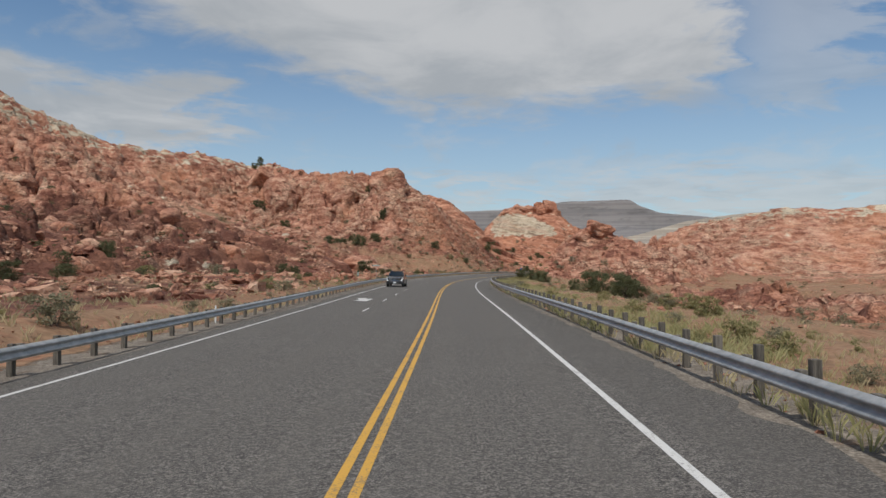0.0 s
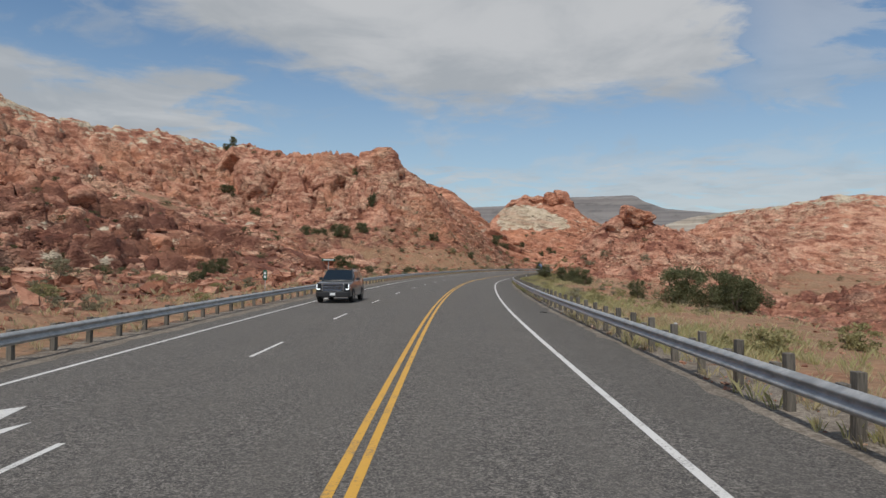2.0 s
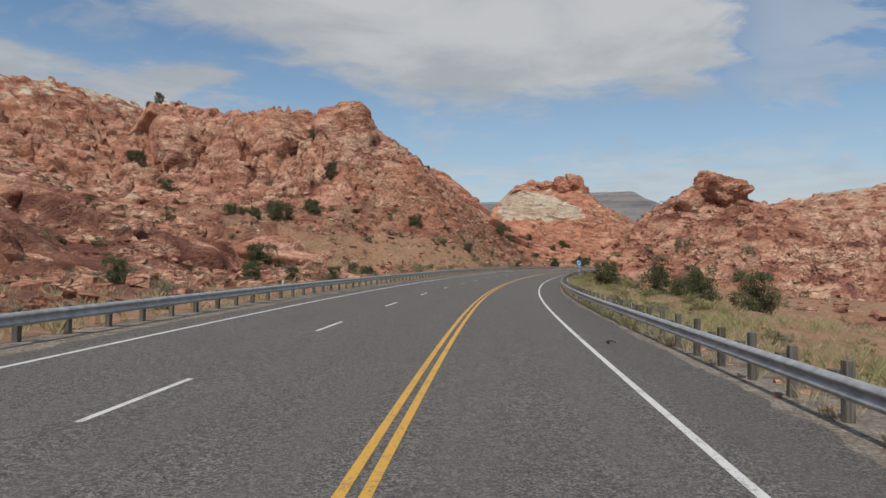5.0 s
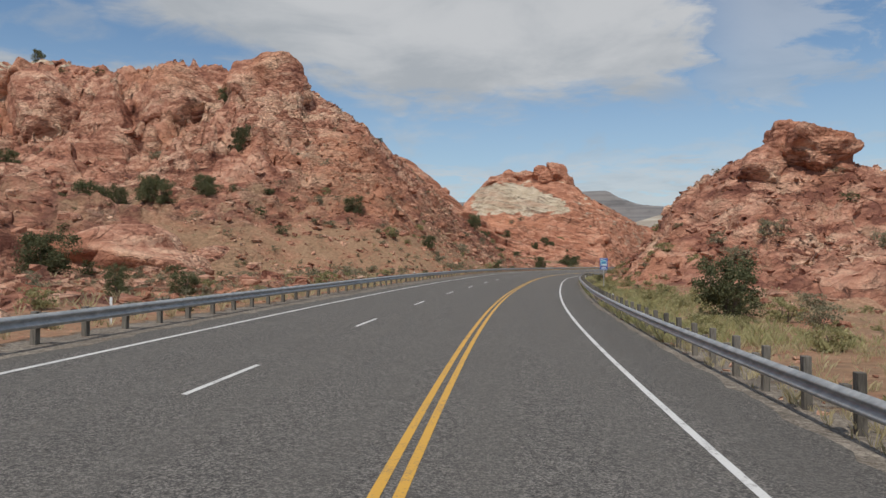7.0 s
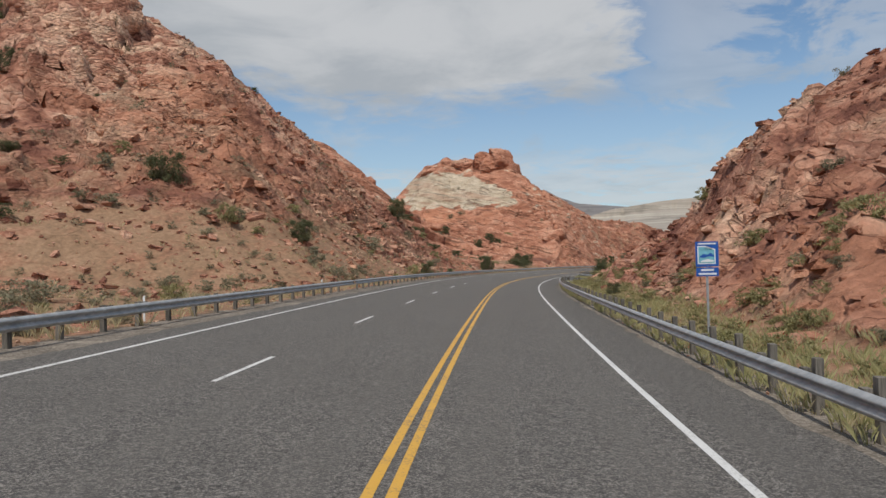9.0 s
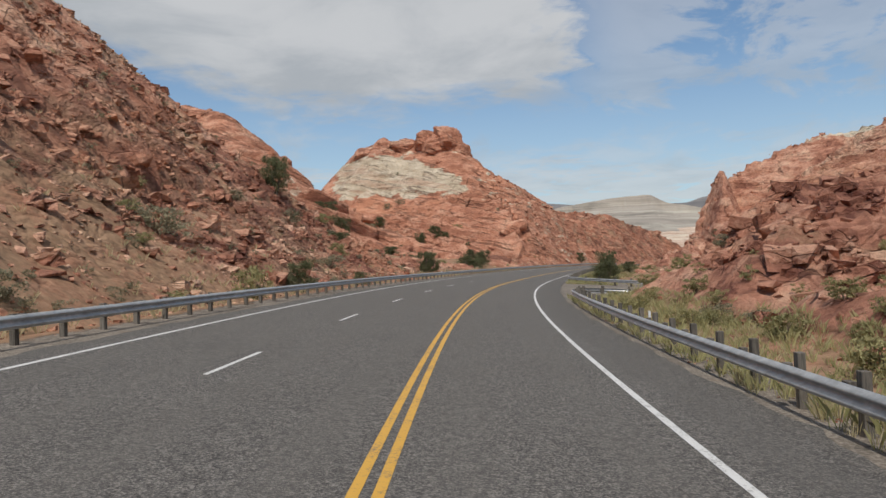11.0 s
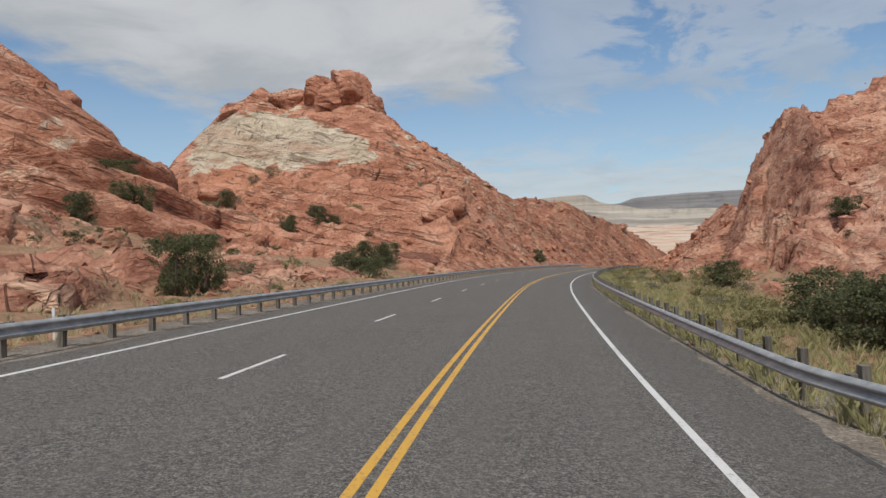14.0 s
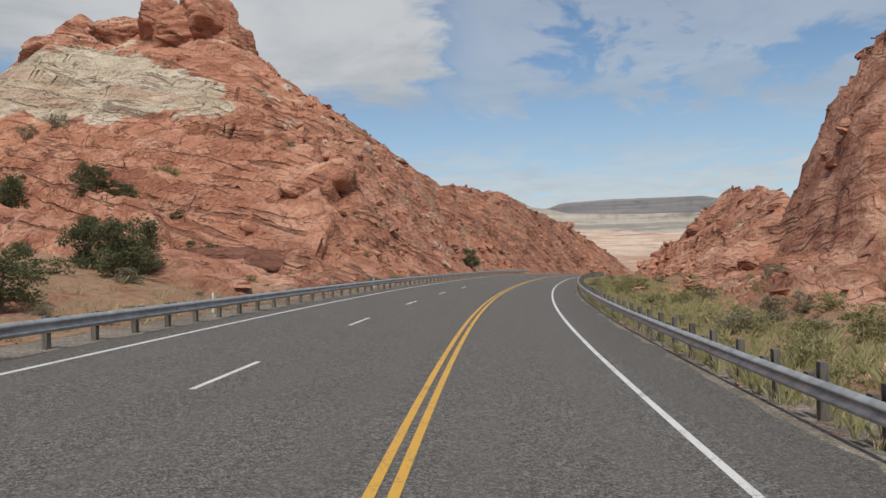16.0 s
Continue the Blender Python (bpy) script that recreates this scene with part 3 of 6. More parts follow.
def lay_of_land(x, y):
    """Height, how much of it is bare rock, soil and pale stone, and how far ledges jut out, at arrays of places."""
    s, off = across(x, y)
    left = off < 0
    near = on_road(s, off)[..., 2]
    flat = np.interp(s, S, _grade)
    rise, reach, start = by_y(y, WEST_RISE), by_y(y, WEST_REACH), by_y(y, WEST_FOOT)
    w = np.maximum(-off - start, 0)
    west = flat + 0.55 * smooth(-off, 9, 14) + rise * np.minimum(w, reach) * smooth(w, -2, 8) + 0.06 * np.maximum(w - reach, 0)
    e = np.maximum(off - 7.5, 0)
    east = flat - 0.25 - by_y(y, EAST_DEEP) * smooth(off, 8, 42) + 0.035 * smooth(y, 340, 290) * np.maximum(np.minimum(e, 130) - 50, 0)
    base = np.where(left, west, east)
    wide = fbm(x * 0.02, y * 0.02, 3, 4)
    base = base + wide * np.where(left, 4.5 * smooth(w, 0, 40) + 1.5, 2.0) * smooth(np.abs(off), 14, 60)
    jag = fbm(x * 0.07, y * 0.07, 11, 4, 0.55)
    hills, crest = np.full(x.shape, -99.0), np.full(x.shape, 99.0)
    for h in WEST_HILLS + EAST_HILLS:
        top, away = ridge(x, y, h)
        top = top - 3.0 * np.maximum(off + 9 if h in WEST_HILLS else 9 - off, 0)
        top = top + jag * h[3] * (0.25 + 0.75 * smooth(away, 2, 12))
        crest = np.where(top > hills, away, crest)
        hills = np.maximum(hills, top)
    # the slope eases off towards the road
    w2 = np.where(left, np.maximum(-off - 11.5, 0), 999.0)
    hills = np.minimum(hills, flat + 0.4 + (0.62 + 0.5 * smooth(y, 345, 385)) * w2 + 0.018 * w2 * w2)
    hills = np.minimum(hills, np.where(left | (y > 290), 999.0, flat - 0.8 + 0.9 * np.maximum(off - 9.0, 0) + 60.0 * smooth(off, 15, 32)))
    sheer = flat - 0.5 + 3.0 * np.maximum(off - 24, 0) + 0.12 * np.maximum(off - 9, 0) + 60.0 * np.maximum(smooth(y, 338, 330), smooth(y, 424, 434))
    hills = np.where(left, hills, np.minimum(hills, sheer))
    rockness = smooth(hills - base, -1.5, 3.0)
    z = np.maximum(base, hills) + 0.8 * np.exp(-np.abs(hills - base) / 2.0) * smooth(np.abs(off), 12, 18)
    # loose slopes of small rubble and soil below the bedrock
    cut = left * smooth(y, 212, 232) * smooth(y, 352, 338)
    loose = cut * np.maximum(smooth(z, 22, 13) * smooth(x, -70, -56), 0.8 * smooth(x, -34, -24))
    loose = np.maximum(loose, 0.85 * smooth(x, 60, 70) * smooth(y, 440, 465) * left)
    loose = np.maximum(loose, 0.75 * (~left) * smooth(y, 195, 215) * smooth(y, 276, 264) * smooth(off, 60, 34))
    # flanks of sheer, smooth bedrock
    slick = smooth(y, 405, 425) * smooth(x, 66, 54) * left
    slick = np.maximum(slick, smooth(ridge(x, y, WHALEBACK)[1], 17, 12) * left)
    bold = (~left) * smooth(y, 362, 378) * smooth(y, 436, 428) * smooth(off, 24, 30)
    eastern = (~left) * smooth(np.hypot(x - 150, y - 345), 150, 105) * smooth(x, 72, 98)
    ledges = smooth(fbm(x * 0.035 + 5, y * 0.035, 21, 3), -0.16, 0.06) * np.where(left, smooth(-off - start, -7, 5), 0.6 * smooth(off, 22, 38))
    outcrop = np.where(left, 0.85, 0.75)
    shelf = 0.9 * smooth(-off, 15, 20) * smooth(y, 335, 352) * smooth(y, 400, 386) * smooth(fbm(x * 0.05 + 9, y * 0.05, 23, 3), -0.10, 0.08)
    shelf = np.maximum(shelf, 0.95 * smooth(-off - start, -5, 5) * left * smooth(y, 262, 240) * smooth(fbm(x * 0.05 + 9, y * 0.05, 23, 3), -0.22, -0.06))
    shelf = np.maximum(shelf, 0.9 * smooth(-off, 13, 17) * smooth(y, 286, 298) * smooth(y, 342, 330))
    shelf = np.maximum(shelf, 0.75 * smooth(off, 28, 44) * smooth(y, 215, 190) * smooth(fbm(x * 0.045, y * 0.045 + 5, 25, 3), -0.06, 0.10))
    rock = np.clip(np.maximum(np.maximum(rockness, shelf), outcrop * ledges * smooth(np.abs(off), 13.5, 20)), 0, 1)
    bench = cut * smooth(z, 11, 5) * smooth(y, 300, 286) * smooth(x, -42, -27)
    rock = rock * (1 - 0.75 * bench)
    wx, wy = x + 3.0 * fbm(x * 0.16, y * 0.16, 31, 3), y + 3.0 * fbm(x * 0.16 + 40, y * 0.16, 37, 3)
    fadeout = np.minimum(smooth(np.hypot(x, y - 250), 420, 300) + 0.35, 1.0)
    calm = (0.35 + 0.65 * smooth(crest, 1.5, 9.0)) * (1 - 0.72 * loose)
    plain_rock = np.maximum(0.92 * slick, np.maximum(0.78 * bold, 0.85 * eastern))
    # bedrock broken into tipped blocks, large to small
    up_a, gap_a = slabs(wx, wy, 11.0, 7.0, 0.5, 41, 4.2, 0.26)
    up_b, gap_b = slabs(wx, wy, 4.8, 3.0, -0.3, 47, 1.8, 0.34)
    up_c, gap_c = slabs(wx, wy, 2.1, 1.4, 0.8, 53, 0.85, 0.42)
    rough = (up_a - 3.2 * smooth(gap_a, 0.18, 0.0)) * (1 - plain_rock) * smooth(np.abs(off), 12, 22) * calm
    rough = rough + (up_b - 0.9 * smooth(gap_b, 0.16, 0.0)) * (1 - 0.9 * plain_rock) * calm
    rough = rough + (up_c - 0.35 * smooth(gap_c, 0.18, 0.0)) * (1 - plain_rock) * (1 - 0.35 * loose) * (0.5 + 0.5 * smooth(crest, 1, 7))
    # beds that dip, worn back into treads and undercut risers
    dip = z + 0.22 * x + 0.10 * y + 4.5 * fbm(x * 0.045, y * 0.045, 61, 3)
    patch = smooth(fbm(x * 0.03, y * 0.03, 71, 2), -0.16, 0.06)
    rough = rough + ledge_steps(dip, 2.6, 0.70) * 0.9 * patch * calm * (1 - plain_rock)
    lip = 1.3 * ledge_lips(dip, 2.6, 0.70) * patch * calm * (1 - plain_rock)
    fold = z + 0.36 * x + 0.05 * y + 3.4 * fbm(x * 0.022, y * 0.022, 63, 3)
    worn = plain_rock * np.where(left, 1.0, 0.4) * (0.3 + 0.7 * smooth(fbm(x * 0.05, y * 0.05 + 3, 65, 2), -0.12, 0.1)) * (0.5 + 0.5 * smooth(crest, 1, 8)) * (1 - 0.65 * left * smooth(z, 22, 27))
    rough = rough + (ledge_steps(fold, 4.6, 0.84) * 1.15 + ledge_steps(fold + 1.1 * jag, 1.5, 0.72) * 0.7) * worn
    lip = lip + (3.3 * ledge_lips(fold, 4.6, 0.84) + 0.8 * ledge_lips(fold + 1.1 * jag, 1.5, 0.72)) * worn
    lip = lip + 0.9 * smooth(gap_b, 0.0, 0.25) * smooth(up_b, 0.2, 0.8) * (1 - plain_rock) * calm
    rough = rough + fbm(x * 0.045 + 7, y * 0.045, 67, 3) * 4.5 * plain_rock * smooth(crest, 2, 10) * (1 - 0.5 * bold)
    # the dark cleft below the knob
    gash = np.hypot(x + 74.5 - 0.45 * (y - 299), np.maximum(np.abs(y - 299) - 7.0, 0))
    rough = rough - 6.0 * smooth(gash, 2.6, 0.9)
    clear = smooth(np.where(left, -off - 11.0, off - 9.0), 0.5, 4.0)
    z = z + rough * rock * clear * fadeout
    lip = lip * rock * clear * smooth(np.abs(off), 14, 20)
    z = z + (fbm(x * 0.35, y * 0.35, 81, 4) * 0.7 + fbm(x * 0.1, y * 0.1, 83, 3) * 1.2) * clear * (0.35 + 0.65 * smooth(crest, 1, 6)) * (1 - 0.8 * plain_rock)
    z = z - 5.0 * smooth(np.hypot(x - 51, y - 432), 11, 4) * left
    # the turnout between the two eastern rails
    yard = smooth(s, 299, 303.5) * smooth(s, 337.5, 333.5) * smooth(off, 4, 6.5) * smooth(off, 23, 16)
    fade = smooth(off, 7, 30)
    z = z * (1 - yard) + (near * (1 - fade) + (flat - 0.7 + 0.25 * fbm(x * 0.2, y * 0.2, 87, 3)) * fade) * yard
    under = smooth(np.where(left, -off - 9.9, off - 6.9), 2.2, 0.0)
    z = z * (1 - under) + (near - 0.02 - 0.20 * smooth(np.where(left, -off - 7.4, off - 4.8), 0.0, -0.4)) * under
    pave = (off > -7.0) & (off < 4.5)
    z = np.where(pave, near - 0.22, z)
    crown = np.interp(x, [8, 22, 30, 40, 50, 57], [39, 40.5, 40.5, 37.5, 31, 25])
    pale = smooth(z, 20.5, 29.5) * smooth(z, crown + 4.0, crown - 3.0) * smooth(x, 60, 50) * smooth(x, 9, 17) * smooth(y, 466, 474)
    pale = np.maximum(pale, 0.46 * smooth(z, 36, 52) * smooth(x, -60, -110))
    pale = np.maximum(pale, 0.46 * smooth(z, 22, 30) * smooth(x, 100, 125) * smooth(y, 470, 430))
    pale = np.maximum(pale, 0.47 * smooth(x, 58, 68) * smooth(y, 452, 470) * smooth(x, 110, 90) * left)
    pale = np.maximum(pale, 0.28 * smooth(fbm(x * 0.045, y * 0.045, 91, 3), 0.14, 0.26))
    # varnish plus painted cloud shade on low western slopes; sunlit upper rock painted lighter
    stain_shade = smooth(-off, 10, 16) * smooth(z, 22, 12) * smooth(y, 345, 325) * np.where(y > 215, 0.75 + 0.35 * smooth(y, 275, 295), 1.6)
    stain_shade = stain_shade + (0.3 + 0.45 * smooth(y, 225, 200)) * smooth(off, 10, 16) * smooth(y, 360, 335) * (1 - eastern) + 0.5 * smooth(np.hypot(x - 49.6, y - 432), 9, 4)
    stain_shade = stain_shade - 0.15 * left * smooth(z, 14, 24) * smooth(y, 215, 250) * smooth(y, 352, 344) * smooth(x, -22, -40) - 0.6 * eastern + 0.8 * left * smooth(x, 88, 108) * smooth(y, 485, 510)
    soil = np.clip(1.0 - rock * 1.25, 0, 1)
    soil = np.maximum(soil, 0.42 * smooth(fbm(x * 0.06, y * 0.06, 97, 3), 0.02, 0.2) * smooth(z - base, 16, 2))
    soil = soil * (1 - 0.55 * left * smooth(y, 225, 205) * smooth(-off, 11, 14))
    soil = np.maximum(soil, bench)
    soil = np.maximum(soil, 0.47 * loose)
    soil = np.maximum(soil, yard)
    plain = smooth(y, 640, 760)
    far = np.maximum(np.hypot(x, y) - 700, 0)
    z = z * (1 - plain) + plain * (-6.0 + np.minimum(far * 0.055, 110) + fbm(x * 0.005, y * 0.005, 101, 4) * 34.0)
    verge = np.maximum(smooth(off, 4.8, 5.3) * smooth(off, 9.0, 6.3), smooth(-off, 7.6, 8.1) * smooth(-off, 11.0, 9.2))
    gravel = np.maximum(yard * smooth(off, 20, 14), 0.7 * verge)
    return z, soil, pale * (1 - soil), plain, rock, gravel, stain_shade, lip


def spread(near_edge, far_edge, first, growth):
    """Steps that grow from the first one on."""
    out, step = [near_edge], first
    while out[-1] < far_edge:
        out.append(out[-1] + step)
        step *= growth
    return out


def build_ground():
    fine = list(np.arange(11.0, 120.0, 0.55))
    west = fine + spread(fine[-1], 240.0, 0.6, 1.02)[1:]
    west += spread(west[-1], 4200.0, 6.0, 1.22)[1:]
    fine_e = list(np.arange(7.0, 75.0, 0.55))
    east = fine_e + spread(fine_e[-1], 220.0, 0.6, 1.02)[1:]
    east += spread(east[-1], 4200.0, 6.0, 1.22)[1:]
    cols = np.array([-v for v in west[::-1]] + [-10.2, -9.4, -8.7, -8.3, -7.9, -7.4, -6.9, -6.0, -2.0, 2.0, 4.4, 4.8, 5.3, 5.7, 6.3] + east)
    rows = [-v for v in spread(40.0, 1500.0, 4.0, 1.35)[::-1]] + list(np.arange(-37.0, 120.0, 0.95)) + list(np.arange(120.0, 555.0, 0.58))
    rows = np.array(rows + spread(rows[-1], 4300.0, 1.0, 1.045)[1:])
    line = np.interp(rows, _y, _x)
    far_y, slope = _y[-1], math.tan(_h[-1])
    line = np.where(rows > far_y, _x[-1] + (rows - far_y) * slope * 0.3, line)
    # shear the columns along the road
    stretch = 1.0 / np.cos(np.interp(rows, _y, _h))
    x = line[:, None] + cols[None, :] * np.where(np.abs(cols[None, :]) < 60, stretch[:, None], 1.0 + (stretch[:, None] - 1) * 60 / np.maximum(np.abs(cols[None, :]), 60))
    y = np.broadcast_to(rows[:, None], x.shape).copy()
    z, soil, pale, plain, _, gravel, stain_shade, lip = lay_of_land(x, y)
    # ledges jut out down the slope
    x = x + lip * np.where(cols < 0, 0.5, -0.6)[None, :]
    y = y - lip * 0.85
    nr, nc = x.shape
    co = np.stack([x, y, z], -1).reshape(-1, 3)
    i = (np.arange(nr - 1)[:, None] * nc + np.arange(nc - 1)[None, :]).reshape(-1)
    faces = np.stack([i, i + 1, i + nc + 1, i + nc], 1)
    me = bpy.data.meshes.new("ground")
    me.vertices.add(len(co))
    me.vertices.foreach_set("co", co.astype(np.float32).ravel())
    me.loops.add(faces.size)
    me.loops.foreach_set("vertex_index", faces.astype(np.int32).ravel())
    me.polygons.add(len(faces))
    me.polygons.foreach_set("loop_start", np.arange(0, faces.size, 4, dtype=np.int32))
    me.update(calc_edges=True)
    me.shade_smooth()
    for name, data in (("soil", soil), ("pale", pale), ("plain", plain), ("gravel", gravel), ("stain_shade", stain_shade)):
        me.attributes.new(name, "FLOAT", "POINT").data.foreach_set("value", data.astype(np.float32).ravel())
    me.materials.append(ROCK)
    return tagged(new("ground", me), "red sandstone hills with broken ledges, sandy soil and dry slopes", "ground", kind="structure")


ground = build_ground()


def ground_at(x, y):
    return float(lay_of_land(np.array([float(x)]), np.array([float(y)]))[0][0])


# ---- the road ----
def ribbon(name, s0, s1, step, offsets, mat, lift=0.0, skirt=0.0, wobble=0.0):
    """A strip of the road's surface between two offsets, or more."""
    s = np.linspace(s0, s1, max(2, int(round((s1 - s0) / step)) + 1))
    offs = list(offsets)
    pts = []
    for k, o in enumerate(offs):
        shift = wobble * fbm(s * 0.8, s * 0 + k * 9.0, 5, 4, 0.7) if k in (0, len(offs) - 1) else 0.0
        pts.append(on_road(s, o + shift, lift))
    if skirt:
        pts = [pts[0] - np.array([0, 0, skirt])] + pts + [pts[-1] - np.array([0, 0, skirt])]
        offs = [offs[0]] + offs + [offs[-1]]
    p = np.stack(pts, 1)
    n, k = p.shape[:2]
    i = (np.arange(n - 1)[:, None] * k + np.arange(k - 1)[None, :]).reshape(-1)
    me = raw_mesh(name, p.reshape(-1, 3).tolist(), np.stack([i, i + 1, i + k + 1, i + k], 1).tolist(), mat)
    me.attributes.new("across", "FLOAT", "POINT").data.foreach_set("value", np.tile(np.array(offs, np.float32), n))
    return new(name, me)


road = tagged(ribbon("road", -150, 700, 0.5, [-8.25, -7.3, -3.66, 0, 3.66, 5.55], ASPHALT, 0.0, 0.35, 0.62),
              "worn grey asphalt road of three lanes curving between red hills", "road", kind="structure")


def line(name, s0, s1, off, width, mat, label):
    ob = ribbon(name, s0, s1, 1.5, [off - width / 2, off + width / 2], mat, 0.005)
    ob.parent = road
    return tagged(ob, label)


line("centre_line", -150, 690, -0.115, 0.115, YELLOW, "faded yellow painted line")
line("centre_line", -150, 690, 0.115, 0.115, YELLOW, "faded yellow painted line")
line("edge_line", -150, 690, 3.66, 0.13, WHITE, "white painted edge line")
line("edge_line", -150, 690, -7.3, 0.13, WHITE, "white painted edge line")
line("tar_seam", 300.5, 336.5, 5.45, 0.08, SEAM, "dark tar seam")
for start in [51.85 + 11.72 * k for k in range(-1, 8)] + [145.8 + 12.13 * k for k in range(42)]:
    line("lane_dash", start - 1.1, start + 2.2, -3.78, 0.105, WHITE, "")


def arrow():
    """A lane-end arrow painted on the western lane."""
    outline = [(1.31, -0.66), (-0.13, 0.46), (4.28, 0.49), (3.31, 0.13), (5.42, -0.26), (4.77, -0.84), (2.12, -0.31)]
    bm = bmesh.new()
    vs = [bm.verts.new(on_road(51.0 + a, -5.35 + b, 0.006)) for a, b in outline]
    bm.faces.new(vs)
    bmesh.ops.triangulate(bm, faces=bm.faces[:])
    bmesh.ops.recalc_face_normals(bm, faces=bm.faces[:])
    part("lane_arrow", bm, WHITE, road, "white painted arrow")


arrow()

# ---- guardrails ----
PROFILE = [(0.0, 0.155), (0.018, 0.150), (0.034, 0.132), (0.098, 0.100), (0.098, 0.066), (0.006, 0.026), (0.006, -0.026), (0.098, -0.066), (0.098, -0.100), (0.034, -0.132), (0.018, -0.150), (0.0, -0.155)]


def along(points, step):
    """Places at even steps along a line of points, and the ways there."""
    p = np.array(points, float)
    run = np.r_[0, np.cumsum(np.linalg.norm(np.diff(p[:, :2], axis=0), axis=1))]
    at = np.arange(0.0, run[-1], step)
    q = np.stack([np.interp(at, run, p[:, k]) for k in range(3)], -1)
    ahead = np.stack([np.interp(np.minimum(at + 0.3, run[-1]), run, p[:, k]) - np.interp(np.maximum(at - 0.3, 0), run, p[:, k]) for k in range(3)], -1)
    return q, ahead / np.linalg.norm(ahead[:, :2], axis=1)[:, None]


def post_mesh(seed):
    rnd = random.Random(seed)
    bm = bmesh.new()
    box(bm, (0.13, 0.165, 1.35), (0, 0, -0.675), 0.012)
    for v in bm.verts:
        v.co.x += rnd.uniform(-0.004, 0.004)
    me = bpy.data.meshes.new("post")
    bm.to_mesh(me)
    bm.free()
    me.materials.append(TIMBER)
    return me


def block_mesh():
    bm = bmesh.new()
    box(bm, (0.12, 0.17, 0.34), (0, 0, 0), 0.01)
    me = bpy.data.meshes.new("spacer_block")
    bm.to_mesh(me)
    bm.free()
    me.materials.append(TIMBER)
    return me


POSTS, BLOCK = [post_mesh(k) for k in range(4)], block_mesh()


def guardrail(points, face, label, top=0.69, tall=0.10):
    """A steel beam along the points, its face turned to the right (1) or left (-1), on timber posts behind it."""
    rail = tagged(new("guardrail"), label, "guardrail", "roadside guardrails")
    rail.location = points[0]
    base = Vector(points[0])
    q, ahead = along(points, 0.95)
    side = np.stack([ahead[:, 1], -ahead[:, 0], 0 * ahead[:, 0]], -1) * face
    rings = []
    for out, up in PROFILE:
        rings.append(q + side * out + np.array([0, 0, top - 0.155 + up]))
    p = np.stack(rings, 1) - np.array(base)
    n, k = p.shape[:2]
    i = (np.arange(n - 1)[:, None] * k + np.arange(k - 1)[None, :]).reshape(-1)
    beam = new("beam", raw_mesh("beam", p.reshape(-1, 3).tolist(), np.stack([i, i + 1, i + k + 1, i + k], 1).tolist(), STEEL, True))
    beam.parent = rail
    solid = beam.modifiers.new("thickness", "SOLIDIFY")
    solid.thickness, solid.offset = 0.005, 0.0
    rnd = random.Random(len(points))
    qp, ap = along(points, 1.905)
    for j, (c, a) in enumerate(zip(qp[1:-1], ap[1:-1])):
        s = np.array([a[1], -a[0], 0]) * face
        turn = math.atan2(a[1], a[0]) - math.pi / 2 + rnd.uniform(-0.04, 0.04)
        post = new("post", POSTS[j % 4])
        post.parent = rail
        place = Vector(c - s * 0.29) - base
        post.matrix_basis = pose(place.x, place.y, place.z + top + tall + rnd.uniform(-0.025, 0.03), rnd.uniform(-1.2, 1.2), rnd.uniform(-1.2, 1.2), math.degrees(turn))
        block = new("spacer_block", BLOCK)
        block.parent = rail
        place = Vector(c - s * 0.095) - base
        block.matrix_basis = pose(place.x, place.y, place.z + top - 0.155 + rnd.uniform(-0.01, 0.02), 0, 0, math.degrees(turn))
    return rail


def west_offset(s):
    return -np.interp(s, [-60, 0, 40, 85, 130, 172, 220, 300, 400, 520], [8.4, 8.4, 8.8, 9.3, 9.1, 8.9, 9.3, 8.8, 8.3, 8.3])


ws = np.arange(-20.0, 520.0, 2.0)
west_line = [on_road(s, west_offset(s)) for s in ws]
guardrail(west_line[:138], 1, "weathered galvanised steel guardrail on grey timber posts below the slope", 0.69, 0.01)
guardrail(west_line[137:], 1, "weathered galvanised steel guardrail on grey timber posts round the bend", 0.69, 0.01)
es = np.arange(-20.0, 298.5, 2.0)
corner = [on_road(300.2, 6.2), on_road(301.6, 6.55), on_road(302.5, 7.3), on_road(303.0, 8.6), on_road(302.6, 11.0), on_road(301.8, 14.5), on_road(300.8, 19.0)]
guardrail([on_road(s, 5.88) for s in es] + corner, -1, "galvanised steel guardrail on timber posts, curled at its end", 0.69, 0.16)
flare = [on_road(330.0, 14.0), on_road(330.9, 12.6), on_road(332.2, 10.6), on_road(333.6, 8.6), on_road(335.0, 7.1), on_road(337.0, 6.2)]
guardrail(flare + [on_road(s, 5.88) for s in np.arange(339.0, 520.0, 2.0)], -1, "galvanised steel guardrail on timber posts, flared at the turnout", 0.69, 0.16)


